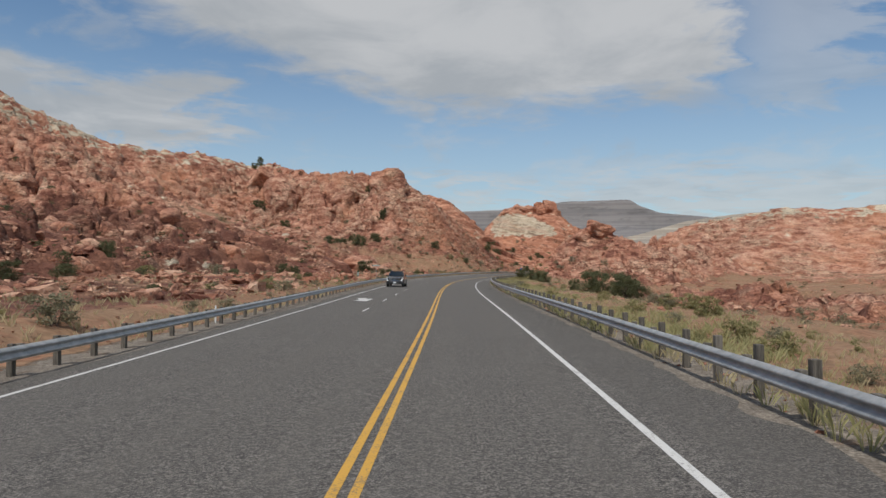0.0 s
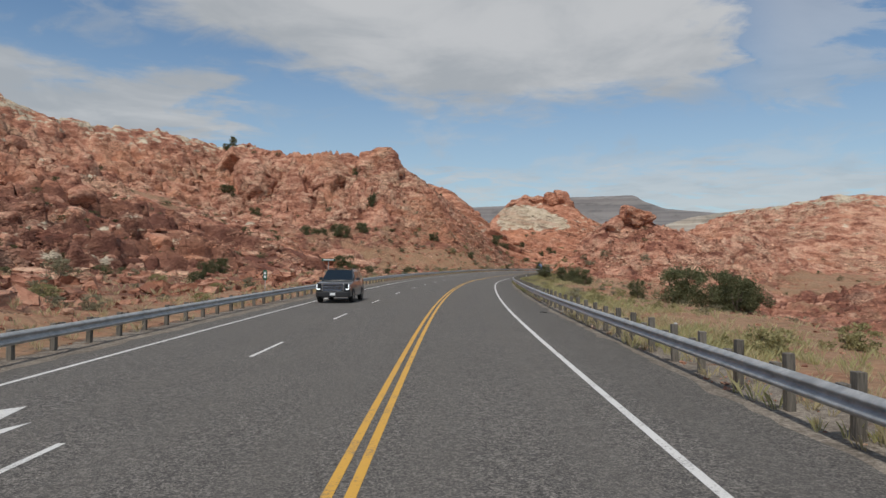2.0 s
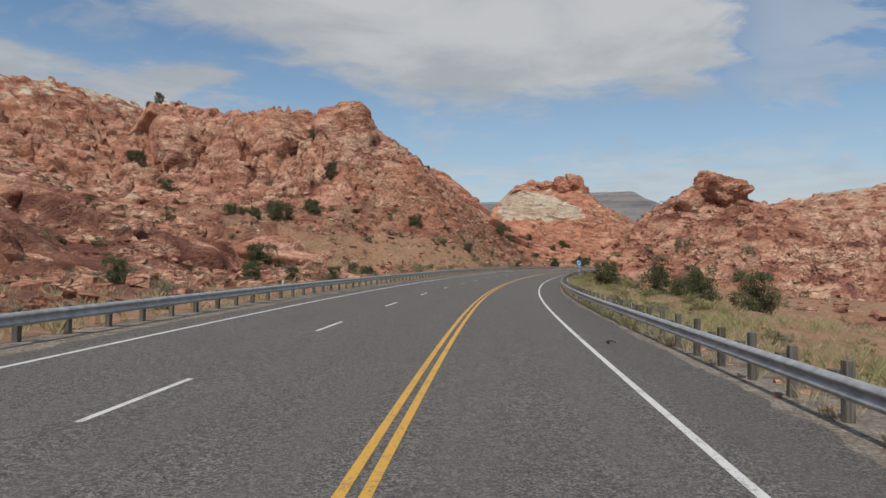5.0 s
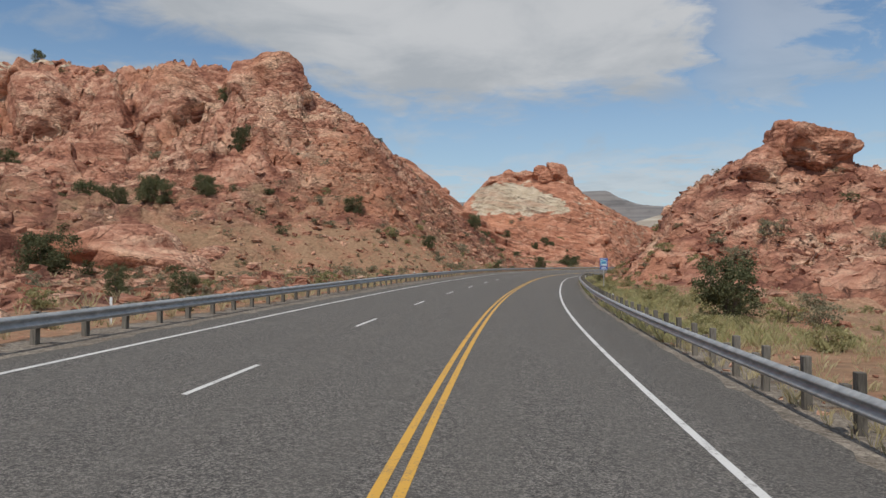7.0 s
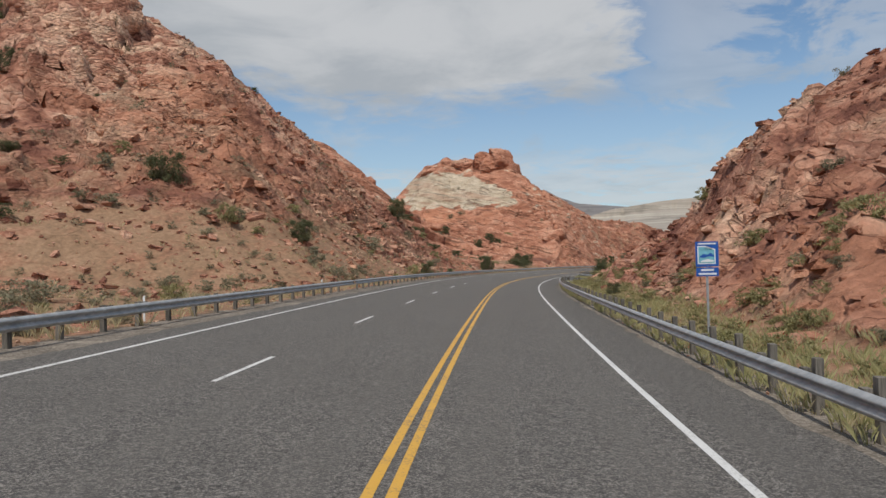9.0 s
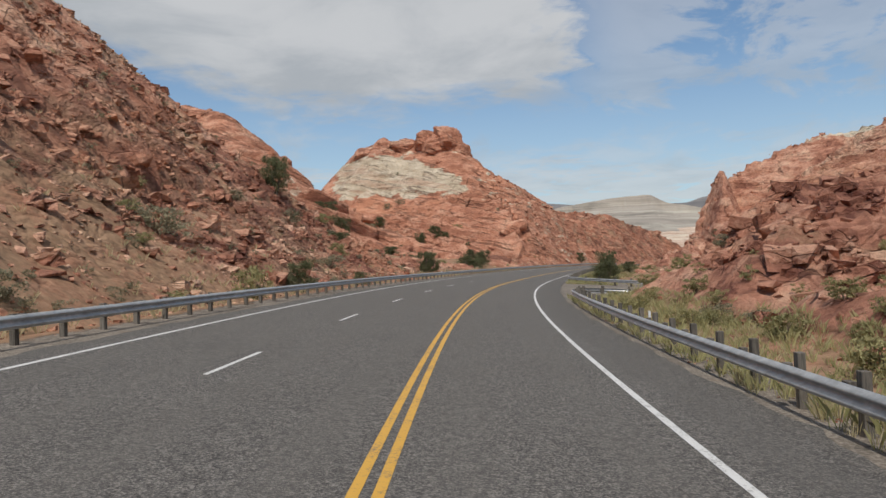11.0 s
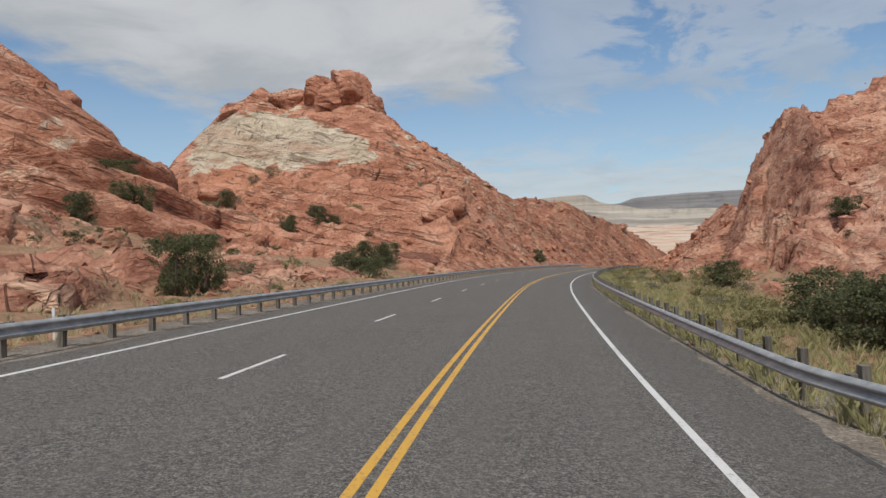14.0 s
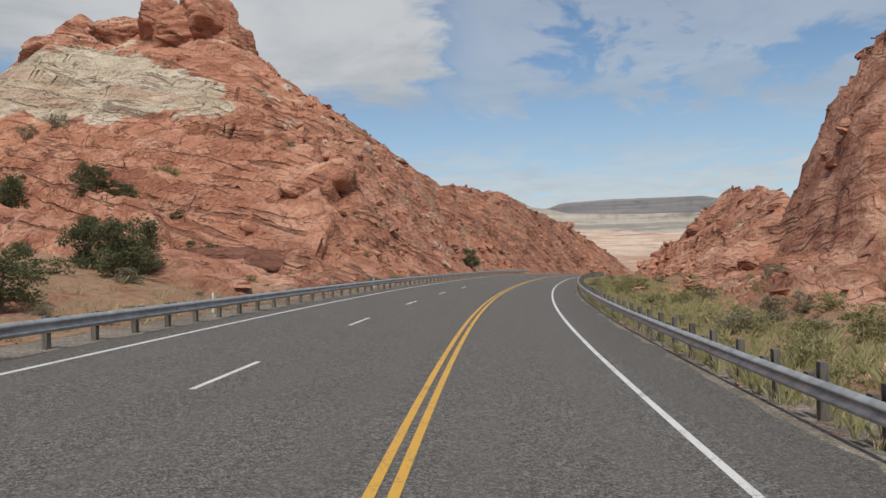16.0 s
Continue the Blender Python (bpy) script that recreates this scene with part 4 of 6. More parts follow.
# ---- rocks ----
def boulder_mesh(name, seed, cuts=22, detail=4, rough=0.05, blocky=False, faces=(), depth=(0.66, 0.95)):
    """A block cut by many planes, with a worn, uneven skin."""
    rnd = random.Random(seed)
    planes = [(Vector(f[:3]).normalized(), f[3]) for f in faces]
    for _ in range(cuts):
        n = Vector((rnd.gauss(0, 1), rnd.gauss(0, 1), rnd.gauss(0, 0.9))).normalized()
        planes.append((n, rnd.uniform(*depth)))
    if blocky:
        for axis in ((1, 0, 0), (-1, 0, 0), (0, 1, 0), (0, -1, 0), (0, 0, 1), (0, 0, -1)):
            planes.append(((Vector(axis) + Vector([rnd.uniform(-0.2, 0.2) for _ in range(3)])).normalized(), rnd.uniform(0.6, 0.72)))
    bm = bmesh.new()
    bmesh.ops.create_icosphere(bm, subdivisions=detail, radius=1.0)
    for v in bm.verts:
        w = v.co.normalized()
        r = min([1.12] + [d / max(w.dot(n), 0.05) for n, d in planes])
        r *= 1 + rough * (noise.fractal(w * 2.3 + Vector((seed, 0, 0)), 0.8, 2.1, 5) + 0.6 * noise.noise(Vector((w.x * 1.5, w.y * 1.5, w.z * 9.0))))
        v.co = w * r
    me = bpy.data.meshes.new(name)
    bm.to_mesh(me)
    bm.free()
    me.shade_smooth()
    me.materials.append(ROCK)
    return me


def landmark(name, label, seed, at, size, turn=(0, 0, 0), cuts=22, rough=0.06, blocky=False, faces=()):
    ob = new(name, boulder_mesh(name, seed, cuts, 5, rough, blocky, faces, (0.52, 0.80)))
    ob.matrix_world = pose(*at, *turn) @ Matrix.Diagonal((*[1.2 * v for v in size], 1))
    return tagged(ob, label, "rock")


landmark("rock_knob", "rounded red sandstone knob on the crest of the hill", 3, (-36.4, 305, 36.0), (9.2, 8.4, 7.8), (0, 10, 15), 15, 0.08)


OVERHANG = ((0.10, 0, 1, 0.62), (1, 0, -0.32, 0.70), (-1, 0, 0.34, 0.72), (0, -1, -0.2, 0.70), (0, 1, 0, 0.70), (0, 0, -1, 0.70))
landmark("overhanging_rock", "dark red bedded sandstone block overhanging on the hilltop", 8, (41.4, 242.4, 14.4), (4.5, 4.4, 4.2), (0, 3, 6), 7, 0.19, False, OVERHANG)
landmark("overhanging_rock", "small red sandstone peak on the overhanging block", 28, (38.7, 242.2, 17.2), (1.9, 2.2, 1.3), (0, -12, 20), 7, 0.10)
landmark("overhanging_rock", "small red sandstone block under the overhang", 9, (37.0, 242.4, 14.0), (3.5, 3.8, 3.0), (0, 10, 10), 9, 0.08)
landmark("cap_rock", "blocky red sandstone cap rock on the butte", 12, (51.8, 497.4, 43.6), (6.0, 6.0, 7.0), (2, -3, 15), 9, 0.10, True)
ledge = landmark("roadside_ledge", "dark red undercut sandstone ledge beside the road", 27, (50.2, 430.5, 1.8), (4.4, 3.4, 3.4), (0, 0, 20), 7, 0.09, False, ((0, -0.85, -0.5, 0.45), (0, -0.1, 1, 0.5)))
# maroon varnish and the overhang's shadow, both put into the ledge's colour
ledge.data.attributes.new("stain_shade", "FLOAT", "POINT").data.foreach_set("value", [2.2] * len(ledge.data.vertices))
for seed, at, size, turn in ((13, (30.5, 511.5, 43.6), (6.5, 5.5, 3.6), (0, 8, 0)), (15, (37, 507, 44.2), (5.0, 5.0, 3.4), (4, -6, 40)), (16, (44, 502, 44.4), (5.6, 5.0, 4.4), (0, 10, 80)),
                             (17, (24, 516, 42.2), (5.0, 4.6, 3.0), (0, -12, 20)), (18, (55.5, 495.5, 38.4), (5.0, 4.6, 4.4), (0, 18, 50)), (19, (47.5, 499, 42.0), (6.5, 5.5, 4.8), (0, -8, 10))):
    landmark("cap_rock", "rounded red sandstone lump on the crown of the butte", seed, at, size, turn, 16, 0.09)
for seed, at, size, turn, label in ((41, (-53.5, 303.5, 31.0), (11.5, 9.5, 10.0), (0, 6, 20), "rounded red sandstone dome below the crest of the hill"),
                                    (42, (-65.0, 298.0, 26.5), (6.2, 6.0, 9.0), (0, -4, 0), "pale red sandstone pillar beside a dark cleft"),
                                    (43, (-80.5, 304.0, 30.0), (8.8, 8.0, 8.6), (0, 4, 40), "dark streaked sandstone block beside a dark cleft"),
                                    (44, (-66.5, 262.0, 7.0), (11.5, 9.0, 9.0), (0, -6, 15), "large brown sandstone dome at the foot of the hill"),
                                    (45, (-95.0, 322.0, 39.5), (10.0, 9.0, 7.0), (0, 5, 70), "rounded red sandstone dome on the crest of the hill")):
    landmark("sandstone_dome", label, seed, at, size, turn, 14, 0.07)
for seed, at, size, turn, label in ((21, (-43.5, 246, 1.6), (8.6, 6.6, 4.6), (0, -6, 10), "smooth rounded red sandstone whaleback beside the road"),
                                    (22, (-33.5, 244, 1.0), (6.2, 5.2, 4.2), (0, 8, 30), "cracked red sandstone whaleback beside the road"),
                                    (23, (-55.5, 240, 3.0), (8.0, 6.5, 5.2), (0, 4, -20), "smooth red sandstone whaleback at the foot of the slope"),
                                    (24, (-29.0, 250, 1.0), (4.0, 3.6, 2.6), (0, -5, 60), "low red sandstone whaleback at the foot of the slope")):
    landmark("whaleback_boulder", label, seed, at, size, turn, 10, 0.04)


def scatter(count, seed, x0, x1, y0, y1, wanted):
    """Places on the ground drawn by how much each is wanted there."""
    rng = np.random.default_rng(seed)
    out = []
    while sum(len(o) for o in out) < count:
        y = rng.uniform(y0, y1, 30000)
        x = np.interp(y, _y, _x) + rng.uniform(x0, x1, 30000)
        s, off = across(x, y)
        z, soil, pale, plain, rock = lay_of_land(x, y)[:5]
        keep = rng.uniform(0, 1, 30000) < wanted(x, y, z, off, soil, rock, s)
        out.append(np.stack([x, y, z], -1)[keep])
    return np.concatenate(out)[:count]


def clear_of_road(off, s):
    yard = (s > 299) & (s < 337) & (off > 0) & (off < 26)
    return ((off < -12.2) | (off > np.where(s < 215, 13.0, 8.6))) & ~yard


def rubble(name, label, count, seed, window, lo, hi, wanted):
    """Angular broken rocks lying on the slopes, as one object."""
    rng = np.random.default_rng(seed)
    p = scatter(count, seed, *window, wanted)
    corners = np.array([(a, b, c) for a in (-1, 1) for b in (-1, 1) for c in (-1, 1)], float)
    sides = np.array([(0, 1, 3, 2), (4, 6, 7, 5), (0, 4, 5, 1), (2, 3, 7, 6), (0, 2, 6, 4), (1, 5, 7, 3)])
    size = lo * (hi / lo) ** (rng.uniform(0, 1, count) ** 3.2)
    shape = np.stack([rng.uniform(0.6, 1.15, count), rng.uniform(0.45, 0.9, count), rng.uniform(0.22, 0.62, count)], -1) * size[:, None] * 0.5
    v = corners[None] * shape[:, None] * (1 + rng.uniform(-0.62, 0.30, (count, 8, 3)))
    turn, tip = rng.uniform(0, 2 * np.pi, count), rng.normal(0.12, 0.28, count)
    c, s = np.cos(tip)[:, None], np.sin(tip)[:, None]
    x, z = v[..., 0] * c - v[..., 2] * s, v[..., 0] * s + v[..., 2] * c
    c, s = np.cos(turn)[:, None], np.sin(turn)[:, None]
    v = np.stack([x * c - v[..., 1] * s, x * s + v[..., 1] * c, z], -1) + p[:, None] + np.array([0, 0, 1.0]) * (shape[:, 2] * 0.15)[:, None, None]
    faces = (np.arange(count)[:, None, None] * 8 + sides[None]).reshape(-1, 4)
    me = bpy.data.meshes.new(name)
    me.vertices.add(count * 8)
    me.vertices.foreach_set("co", v.astype(np.float32).ravel())
    me.loops.add(faces.size)
    me.loops.foreach_set("vertex_index", faces.astype(np.int32).ravel())
    me.polygons.add(len(faces))
    me.polygons.foreach_set("loop_start", np.arange(0, faces.size, 4, dtype=np.int32))
    me.update(calc_edges=True)
    me.shade_flat()
    me.materials.append(ROCK)
    return tagged(new(name, me), label, "rocks", kind="stuff")


rubble("rubble", "broken red sandstone rubble on the western slopes", 17000, 5, (-125, -10, 40, 400), 0.25, 2.2,
       lambda x, y, z, off, soil, rock, s: clear_of_road(off, s) * (0.15 + 0.85 * rock) * (0.25 + 0.75 * smooth(-off, 100, 35)))
rubble("rubble", "broken red sandstone rubble on the eastern slopes", 10000, 6, (8, 110, 10, 480), 0.22, 1.7,
       lambda x, y, z, off, soil, rock, s: clear_of_road(off, s) * (0.12 + 0.88 * rock) * (0.3 + 0.7 * smooth(off, 80, 30)))
rubble("rubble", "coarse red talus blocks below the cliff", 3400, 7, (11, 46, 264, 302), 0.4, 1.7,
       lambda x, y, z, off, soil, rock, s: clear_of_road(off, s) * (off > 12) * (z > 0.3))
rubble("rubble", "broken sandstone rubble on the butte", 4500, 8, (-70, 20, 410, 620), 0.3, 1.9,
       lambda x, y, z, off, soil, rock, s: clear_of_road(off, s) * (0.05 + 0.9 * rock) * (0.03 + 0.97 * smooth(x, 54, 68)))
rubble("rubble", "broken ledge rock on the cut slope above the western rail", 9000, 10, (-52, -12, 250, 345), 0.18, 1.1,
       lambda x, y, z, off, soil, rock, s: clear_of_road(off, s) * (0.25 + 0.75 * rock) * smooth(-off, 50, 25))
rubble("rubble", "broken rock on the slope above the eastern rail", 3600, 11, (9, 50, 195, 268), 0.22, 1.4,
       lambda x, y, z, off, soil, rock, s: clear_of_road(off, s) * (0.2 + 0.8 * rock))
rubble("rubble", "broken dark red rock on the western roadside slope", 5000, 12, (-60, -12, 40, 235), 0.25, 1.8,
       lambda x, y, z, off, soil, rock, s: clear_of_road(off, s) * (0.3 + 0.7 * rock) * smooth(-off, 58, 25))
rubble("gravel", "loose pale gravel along the road edge", 7000, 9, (-15, 14, -10, 420), 0.06, 0.28,
       lambda x, y, z, off, soil, rock, s: (((off < -9.6) & (off > -13)) | ((off > 5.9) & (off < 10) & ~((s > 299) & (s < 338)))) * 1.0)


# ---- the far mesas ----
def mesa(name, label, dist, depth, rim, seed, mat, foot=0.0, cliff=0.35):
    """A long table land seen far off: the rim as (bearing, degrees up), its cliff, and the slope below it."""
    az = np.arange(rim[0][0], rim[-1][0] + 0.01, 0.12)
    up = np.interp(az, [r[0] for r in rim], [r[1] for r in rim])
    up = np.convolve(np.pad(up, 2, mode="edge"), np.ones(5) / 5, "valid")
    rows, rad = [], np.radians(az)
    wav = fbm(az * 0.5, az * 0 + seed, seed, 4, 0.5)
    top = dist * np.tan(np.radians(up)) + wav * dist * 0.0009
    lines = [(-depth * 2.2, None)] + [(-depth * (1 - v) ** 1.6, v * (1 - cliff)) for v in np.linspace(0, 0.93, 12)] + [(-depth * 0.012, 1 - cliff * 0.15), (0.0, 1.0), (depth, 1.0), (depth * 2, 0.9)]
    for k, (out, share) in enumerate(lines):
        gully = fbm(az * 1.4, az * 0 + 0.35 * k, seed + 3, 5, 0.55)
        r = dist + out + wav * depth * 0.12 + gully * depth * (0.02 if k < 13 else 0.006)
        z = (foot if share is None else foot + (top - foot) * share) + fbm(az * 2.1, az * 0 + 0.5 * k, seed + 20, 4) * dist * (0.0015 if 0 < k < 12 else 0.0004)
        if share is None:
            z = z - 60
        rows.append(np.stack([r * np.sin(rad), r * np.cos(rad), z], -1))
    p = np.stack(rows, 1)
    n, k = p.shape[:2]
    i = (np.arange(n - 1)[:, None] * k + np.arange(k - 1)[None, :]).reshape(-1)
    me = raw_mesh(name, p.reshape(-1, 3).tolist(), np.stack([i, i + k, i + k + 1, i + 1], 1).tolist(), mat, True)
    return tagged(new(name, me), label, "mesa", kind="structure")


# layered distant rock; the air's haze is mixed into the greyed colours given
def hazed_rock(name, low, high, band):
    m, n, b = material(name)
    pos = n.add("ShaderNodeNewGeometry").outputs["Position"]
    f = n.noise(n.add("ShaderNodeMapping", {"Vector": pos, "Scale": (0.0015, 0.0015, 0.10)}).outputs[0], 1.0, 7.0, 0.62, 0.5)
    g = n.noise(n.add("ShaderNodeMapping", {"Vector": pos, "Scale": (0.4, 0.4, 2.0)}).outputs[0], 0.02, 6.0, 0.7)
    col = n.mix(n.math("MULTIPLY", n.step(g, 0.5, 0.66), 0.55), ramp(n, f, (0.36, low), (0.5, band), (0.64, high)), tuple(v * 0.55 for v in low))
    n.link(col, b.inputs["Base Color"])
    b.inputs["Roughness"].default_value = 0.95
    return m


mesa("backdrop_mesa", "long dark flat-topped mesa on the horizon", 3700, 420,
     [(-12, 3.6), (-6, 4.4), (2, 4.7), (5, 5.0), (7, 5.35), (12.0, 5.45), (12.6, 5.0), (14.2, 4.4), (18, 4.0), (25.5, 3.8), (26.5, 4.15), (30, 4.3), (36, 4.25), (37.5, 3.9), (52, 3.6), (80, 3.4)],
     4, hazed_rock("hazed_mesa_rock", (0.17, 0.165, 0.165), (0.25, 0.235, 0.225), (0.21, 0.195, 0.19)), 60.0)
mesa("backdrop_mesa", "pale sandstone ridge below the far mesa", 2300, 900,
     [(9, 2.0), (13, 2.9), (16, 3.8), (19.5, 4.2), (22.0, 4.35), (23.2, 3.7), (26, 3.2), (31, 3.0), (38, 2.9), (46, 3.0), (60, 2.9)],
     9, hazed_rock("hazed_ridge_rock", (0.24, 0.21, 0.17), (0.44, 0.40, 0.325), (0.33, 0.285, 0.235)), 10.0, 0.06)


# ---- outcrops: larger weathered blocks bedded into the slopes ----
def outcrops(name, label, count, seed, window, lo, hi, wanted):
    rng = np.random.default_rng(seed)
    p = scatter(count, seed, *window, wanted)
    shapes = [boulder_mesh("outcrop_shape", 100 + seed + k, 9, 3, 0.09, k % 2 == 0) for k in range(8)]
    verts, faces, base = [], [], 0
    shape_v = []
    for me in shapes:
        v = np.empty(len(me.vertices) * 3, np.float32)
        me.vertices.foreach_get("co", v)
        fidx = np.empty(len(me.loops), np.int32)
        me.loops.foreach_get("vertex_index", fidx)
        shape_v.append((v.reshape(-1, 3), fidx.reshape(-1, 3)))
    for k in range(count):
        v, f = shape_v[k % 8]
        size = lo * (hi / lo) ** (rng.uniform() ** 2.0)
        dims = np.array([rng.uniform(0.8, 1.3), rng.uniform(0.6, 1.0), rng.uniform(0.45, 0.85)]) * size * 0.5
        turn, tip = rng.uniform(0, 2 * np.pi), rng.normal(-0.10, 0.14)
        m = np.array(pose(0, 0, 0, rng.normal(0, 5), math.degrees(tip), math.degrees(turn)).to_3x3())
        verts.append((v * dims) @ m.T + p[k] + np.array([0, 0, -0.16 * size]))
        faces.append(f + base)
        base += len(v)
    for me in shapes:
        bpy.data.meshes.remove(me)
    verts, faces = np.concatenate(verts), np.concatenate(faces)
    me = bpy.data.meshes.new(name)
    me.vertices.add(len(verts))
    me.vertices.foreach_set("co", verts.astype(np.float32).ravel())
    me.loops.add(faces.size)
    me.loops.foreach_set("vertex_index", faces.astype(np.int32).ravel())
    me.polygons.add(len(faces))
    me.polygons.foreach_set("loop_start", np.arange(0, faces.size, 3, dtype=np.int32))
    me.update(calc_edges=True)
    me.shade_smooth()
    me.materials.append(ROCK)
    return tagged(new(name, me), label, "rocks", kind="stuff")


outcrops("outcrops", "weathered red sandstone ledges on the western slopes", 420, 31, (-125, -16, 90, 470), 1.8, 7.0,
         lambda x, y, z, off, soil, rock, s: clear_of_road(off, s) * (off < -17) * (0.10 + 0.9 * rock) * (1 - 0.9 * smooth(y, 205, 225) * smooth(-off, 62, 50) * smooth(y, 352, 345)))
outcrops("outcrops", "dark weathered boulders and ledges on the long western slope", 330, 34, (-125, -45, 95, 262), 2.2, 8.5,
         lambda x, y, z, off, soil, rock, s: (off < -44) * (0.10 + 0.9 * rock))
outcrops("outcrops", "weathered red sandstone ledges on the eastern slopes", 150, 32, (14, 120, 30, 470), 1.4, 5.0,
         lambda x, y, z, off, soil, rock, s: clear_of_road(off, s) * (off > 16) * (0.10 + 0.9 * rock))
outcrops("outcrops", "weathered sandstone ledges on the butte", 36, 33, (-70, 30, 430, 580), 2.0, 5.0,
         lambda x, y, z, off, soil, rock, s: clear_of_road(off, s) * (off < -20) * rock)


# ---- plants ----
def leafy_mesh(name, seed, lobes, leaves, leaf, mat, spread_up=(0.12, 1.0), squat=1.0, spiky=0.0):
    """A crown about one metre wide and one high, of many small leaves in uneven clumps."""
    rng = np.random.default_rng(seed)
    cen = np.stack([rng.normal(0, 0.22, lobes), rng.normal(0, 0.22, lobes), rng.uniform(*spread_up, lobes) * 0.86], -1)
    wide = 0.5 * np.sqrt(np.clip(1.05 - (cen[:, 2] - 0.35) ** 2 / 0.50, 0.05, 1)) * squat
    r = np.hypot(cen[:, 0], cen[:, 1])
    cen[:, :2] *= (np.minimum(r, wide * 0.82) / np.maximum(r, 1e-3))[:, None]
    size = rng.uniform(0.09, 0.20, lobes)
    per = leaves // lobes
    way = rng.normal(0, 1, (lobes, per, 3))
    way /= np.linalg.norm(way, axis=-1, keepdims=True)
    at = cen[:, None] + way * (size[:, None] * rng.uniform(0.35, 1.05, (lobes, per)))[..., None] * np.array([1, 1, 0.8])
    at = at.reshape(-1, 3)
    at[:, 2] = np.maximum(at[:, 2], 0.03)
    n = len(at)
    a = rng.normal(0, 1, (n, 3)) + np.array([0, 0, 0.4 + spiky * 2.0])
    a /= np.linalg.norm(a, axis=1, keepdims=True)
    b = np.cross(a, rng.normal(0, 1, (n, 3)))
    b /= np.linalg.norm(b, axis=1, keepdims=True)
    ln, wd = leaf * rng.uniform(0.7, 1.6, n) * (1 + spiky), leaf * rng.uniform(0.35, 0.7, n)
    v = np.stack([at - b * wd[:, None], at + b * wd[:, None], at + a * ln[:, None]], 1).reshape(-1, 3)
    return raw_mesh(name, v.tolist(), np.arange(n * 3).reshape(-1, 3).tolist(), mat)


def stem_mesh(name, seed, count, height, thick, lean):
    """Bent tapered stems that fork from the ground."""
    rng = random.Random(seed)
    bm = bmesh.new()
    for _ in range(count):
        a, tilt = rng.uniform(0, 6.283), rng.uniform(0.25, 1.0) * lean
        rings, p = [], Vector((rng.uniform(-0.04, 0.04), rng.uniform(-0.04, 0.04), -0.12))
        h = height * rng.uniform(0.7, 1.1)
        for k in range(5):
            w = thick * (1 - 0.19 * k)
            rings.append([bm.verts.new(p + Vector((math.cos(q) * w, math.sin(q) * w, 0))) for q in (0, 1.257, 2.513, 3.77, 5.027)])
            a += rng.uniform(-0.5, 0.5)
            p = p + Vector((math.cos(a) * tilt * h / 4, math.sin(a) * tilt * h / 4, h / 4 + 0.03))
        for lo, hi in zip(rings[:-1], rings[1:]):
            for k in range(5):
                bm.faces.new((lo[k], lo[(k + 1) % 5], hi[(k + 1) % 5], hi[k]))
    me = bpy.data.meshes.new(name)
    bm.to_mesh(me)
    bm.free()
    me.shade_smooth()
    me.materials.append(BARK)
    return me


CROWNS = [leafy_mesh("crown", 50 + k, 60, 7000, 0.028, JUNIPER) for k in range(6)]
TRUNKS = [stem_mesh("trunk", 60 + k, 4, 0.62, 0.045, 0.45) for k in range(3)]
SHRUBS = [leafy_mesh("foliage", 70 + k, 30, 1150, 0.038, SAGE, (0.1, 0.85), 1.0, 0.4) for k in range(4)]
DARKS = [leafy_mesh("foliage", 75 + k, 26, 480, 0.062, JUNIPER, (0.1, 0.9)) for k in range(4)]
GREENS = [leafy_mesh("foliage", 80 + k, 30, 1150, 0.040, GREENBUSH, (0.1, 0.9), 1.0, 0.8) for k in range(3)]
STEMS = [stem_mesh("stems", 90 + k, 5, 0.6, 0.016, 0.8) for k in range(3)]


def plant(kind, x, y, wide, tall, k):
    names = {"juniper": (CROWNS, TRUNKS, "crown", "trunk"), "sagebrush": (SHRUBS, STEMS, "foliage", "stems"), "rabbitbrush": (GREENS, STEMS, "foliage", "stems")}
    labels = {"juniper": "dark green juniper on the red slope" if tall > 2.5 else "small dark green juniper among the rocks",
              "sagebrush": "grey-green sagebrush on dry red ground", "rabbitbrush": "yellow-green rabbitbrush beside the road"}
    groups = {"juniper": "junipers", "sagebrush": "desert shrubs", "rabbitbrush": "desert shrubs"}
    leaf, wood, a, b = names[kind]
    thing = tagged(new("juniper_tree" if kind == "juniper" else kind), labels[kind], "tree" if kind == "juniper" else "shrub", groups[kind])
    thing.matrix_basis = pose(x, y, ground_at(x, y) - 0.05, 0, 0, k * 77 % 360) @ Matrix.Diagonal((wide, wide, tall, 1))
    for name, me in ((a, leaf[k % len(leaf)]), (b, wood[k % len(wood)])):
        child = new(name, me)
        child.parent = thing
    return thing


# places with width and height
JUNIPERS_A = [(-18.9, 42.3, 0.7, 0.6), (-45.3, 68.9, 2.5, 2.2), (-41.1, 71.8, 2.7, 2.3), (-23.3, 101.4, 1.4, 1.2), (-59.4, 115.2, 3.2, 4.1), (24, 117,
    4.2, 4), (19.5, 119.5, 4.6, 4.2), (23.5, 121, 4.6, 4.6), (27, 122.5, 4.6, 4.2), (-30.9, 123.7, 2, 2.2), (67.7, 130.1, 4.2, 2.6), (18.8, 136.9,
    1.9, 2.4), (-18.4, 145.3, 1.2, 1.3), (15.1, 157.3, 2.5, 2.7), (-43.6, 163.9, 2.8, 2.6), (15.1, 167.6, 2.7, 3), (-20, 171.5, 1.6, 1.9), (15, 171.5,
    2.4, 2), (-16.9, 172.1, 1.2, 1.5), (-13.9, 174.6, 1.1, 1.2), (13.9, 175.5, 2.6, 2.6), (-14.8, 190.2, 1, 1.5)]
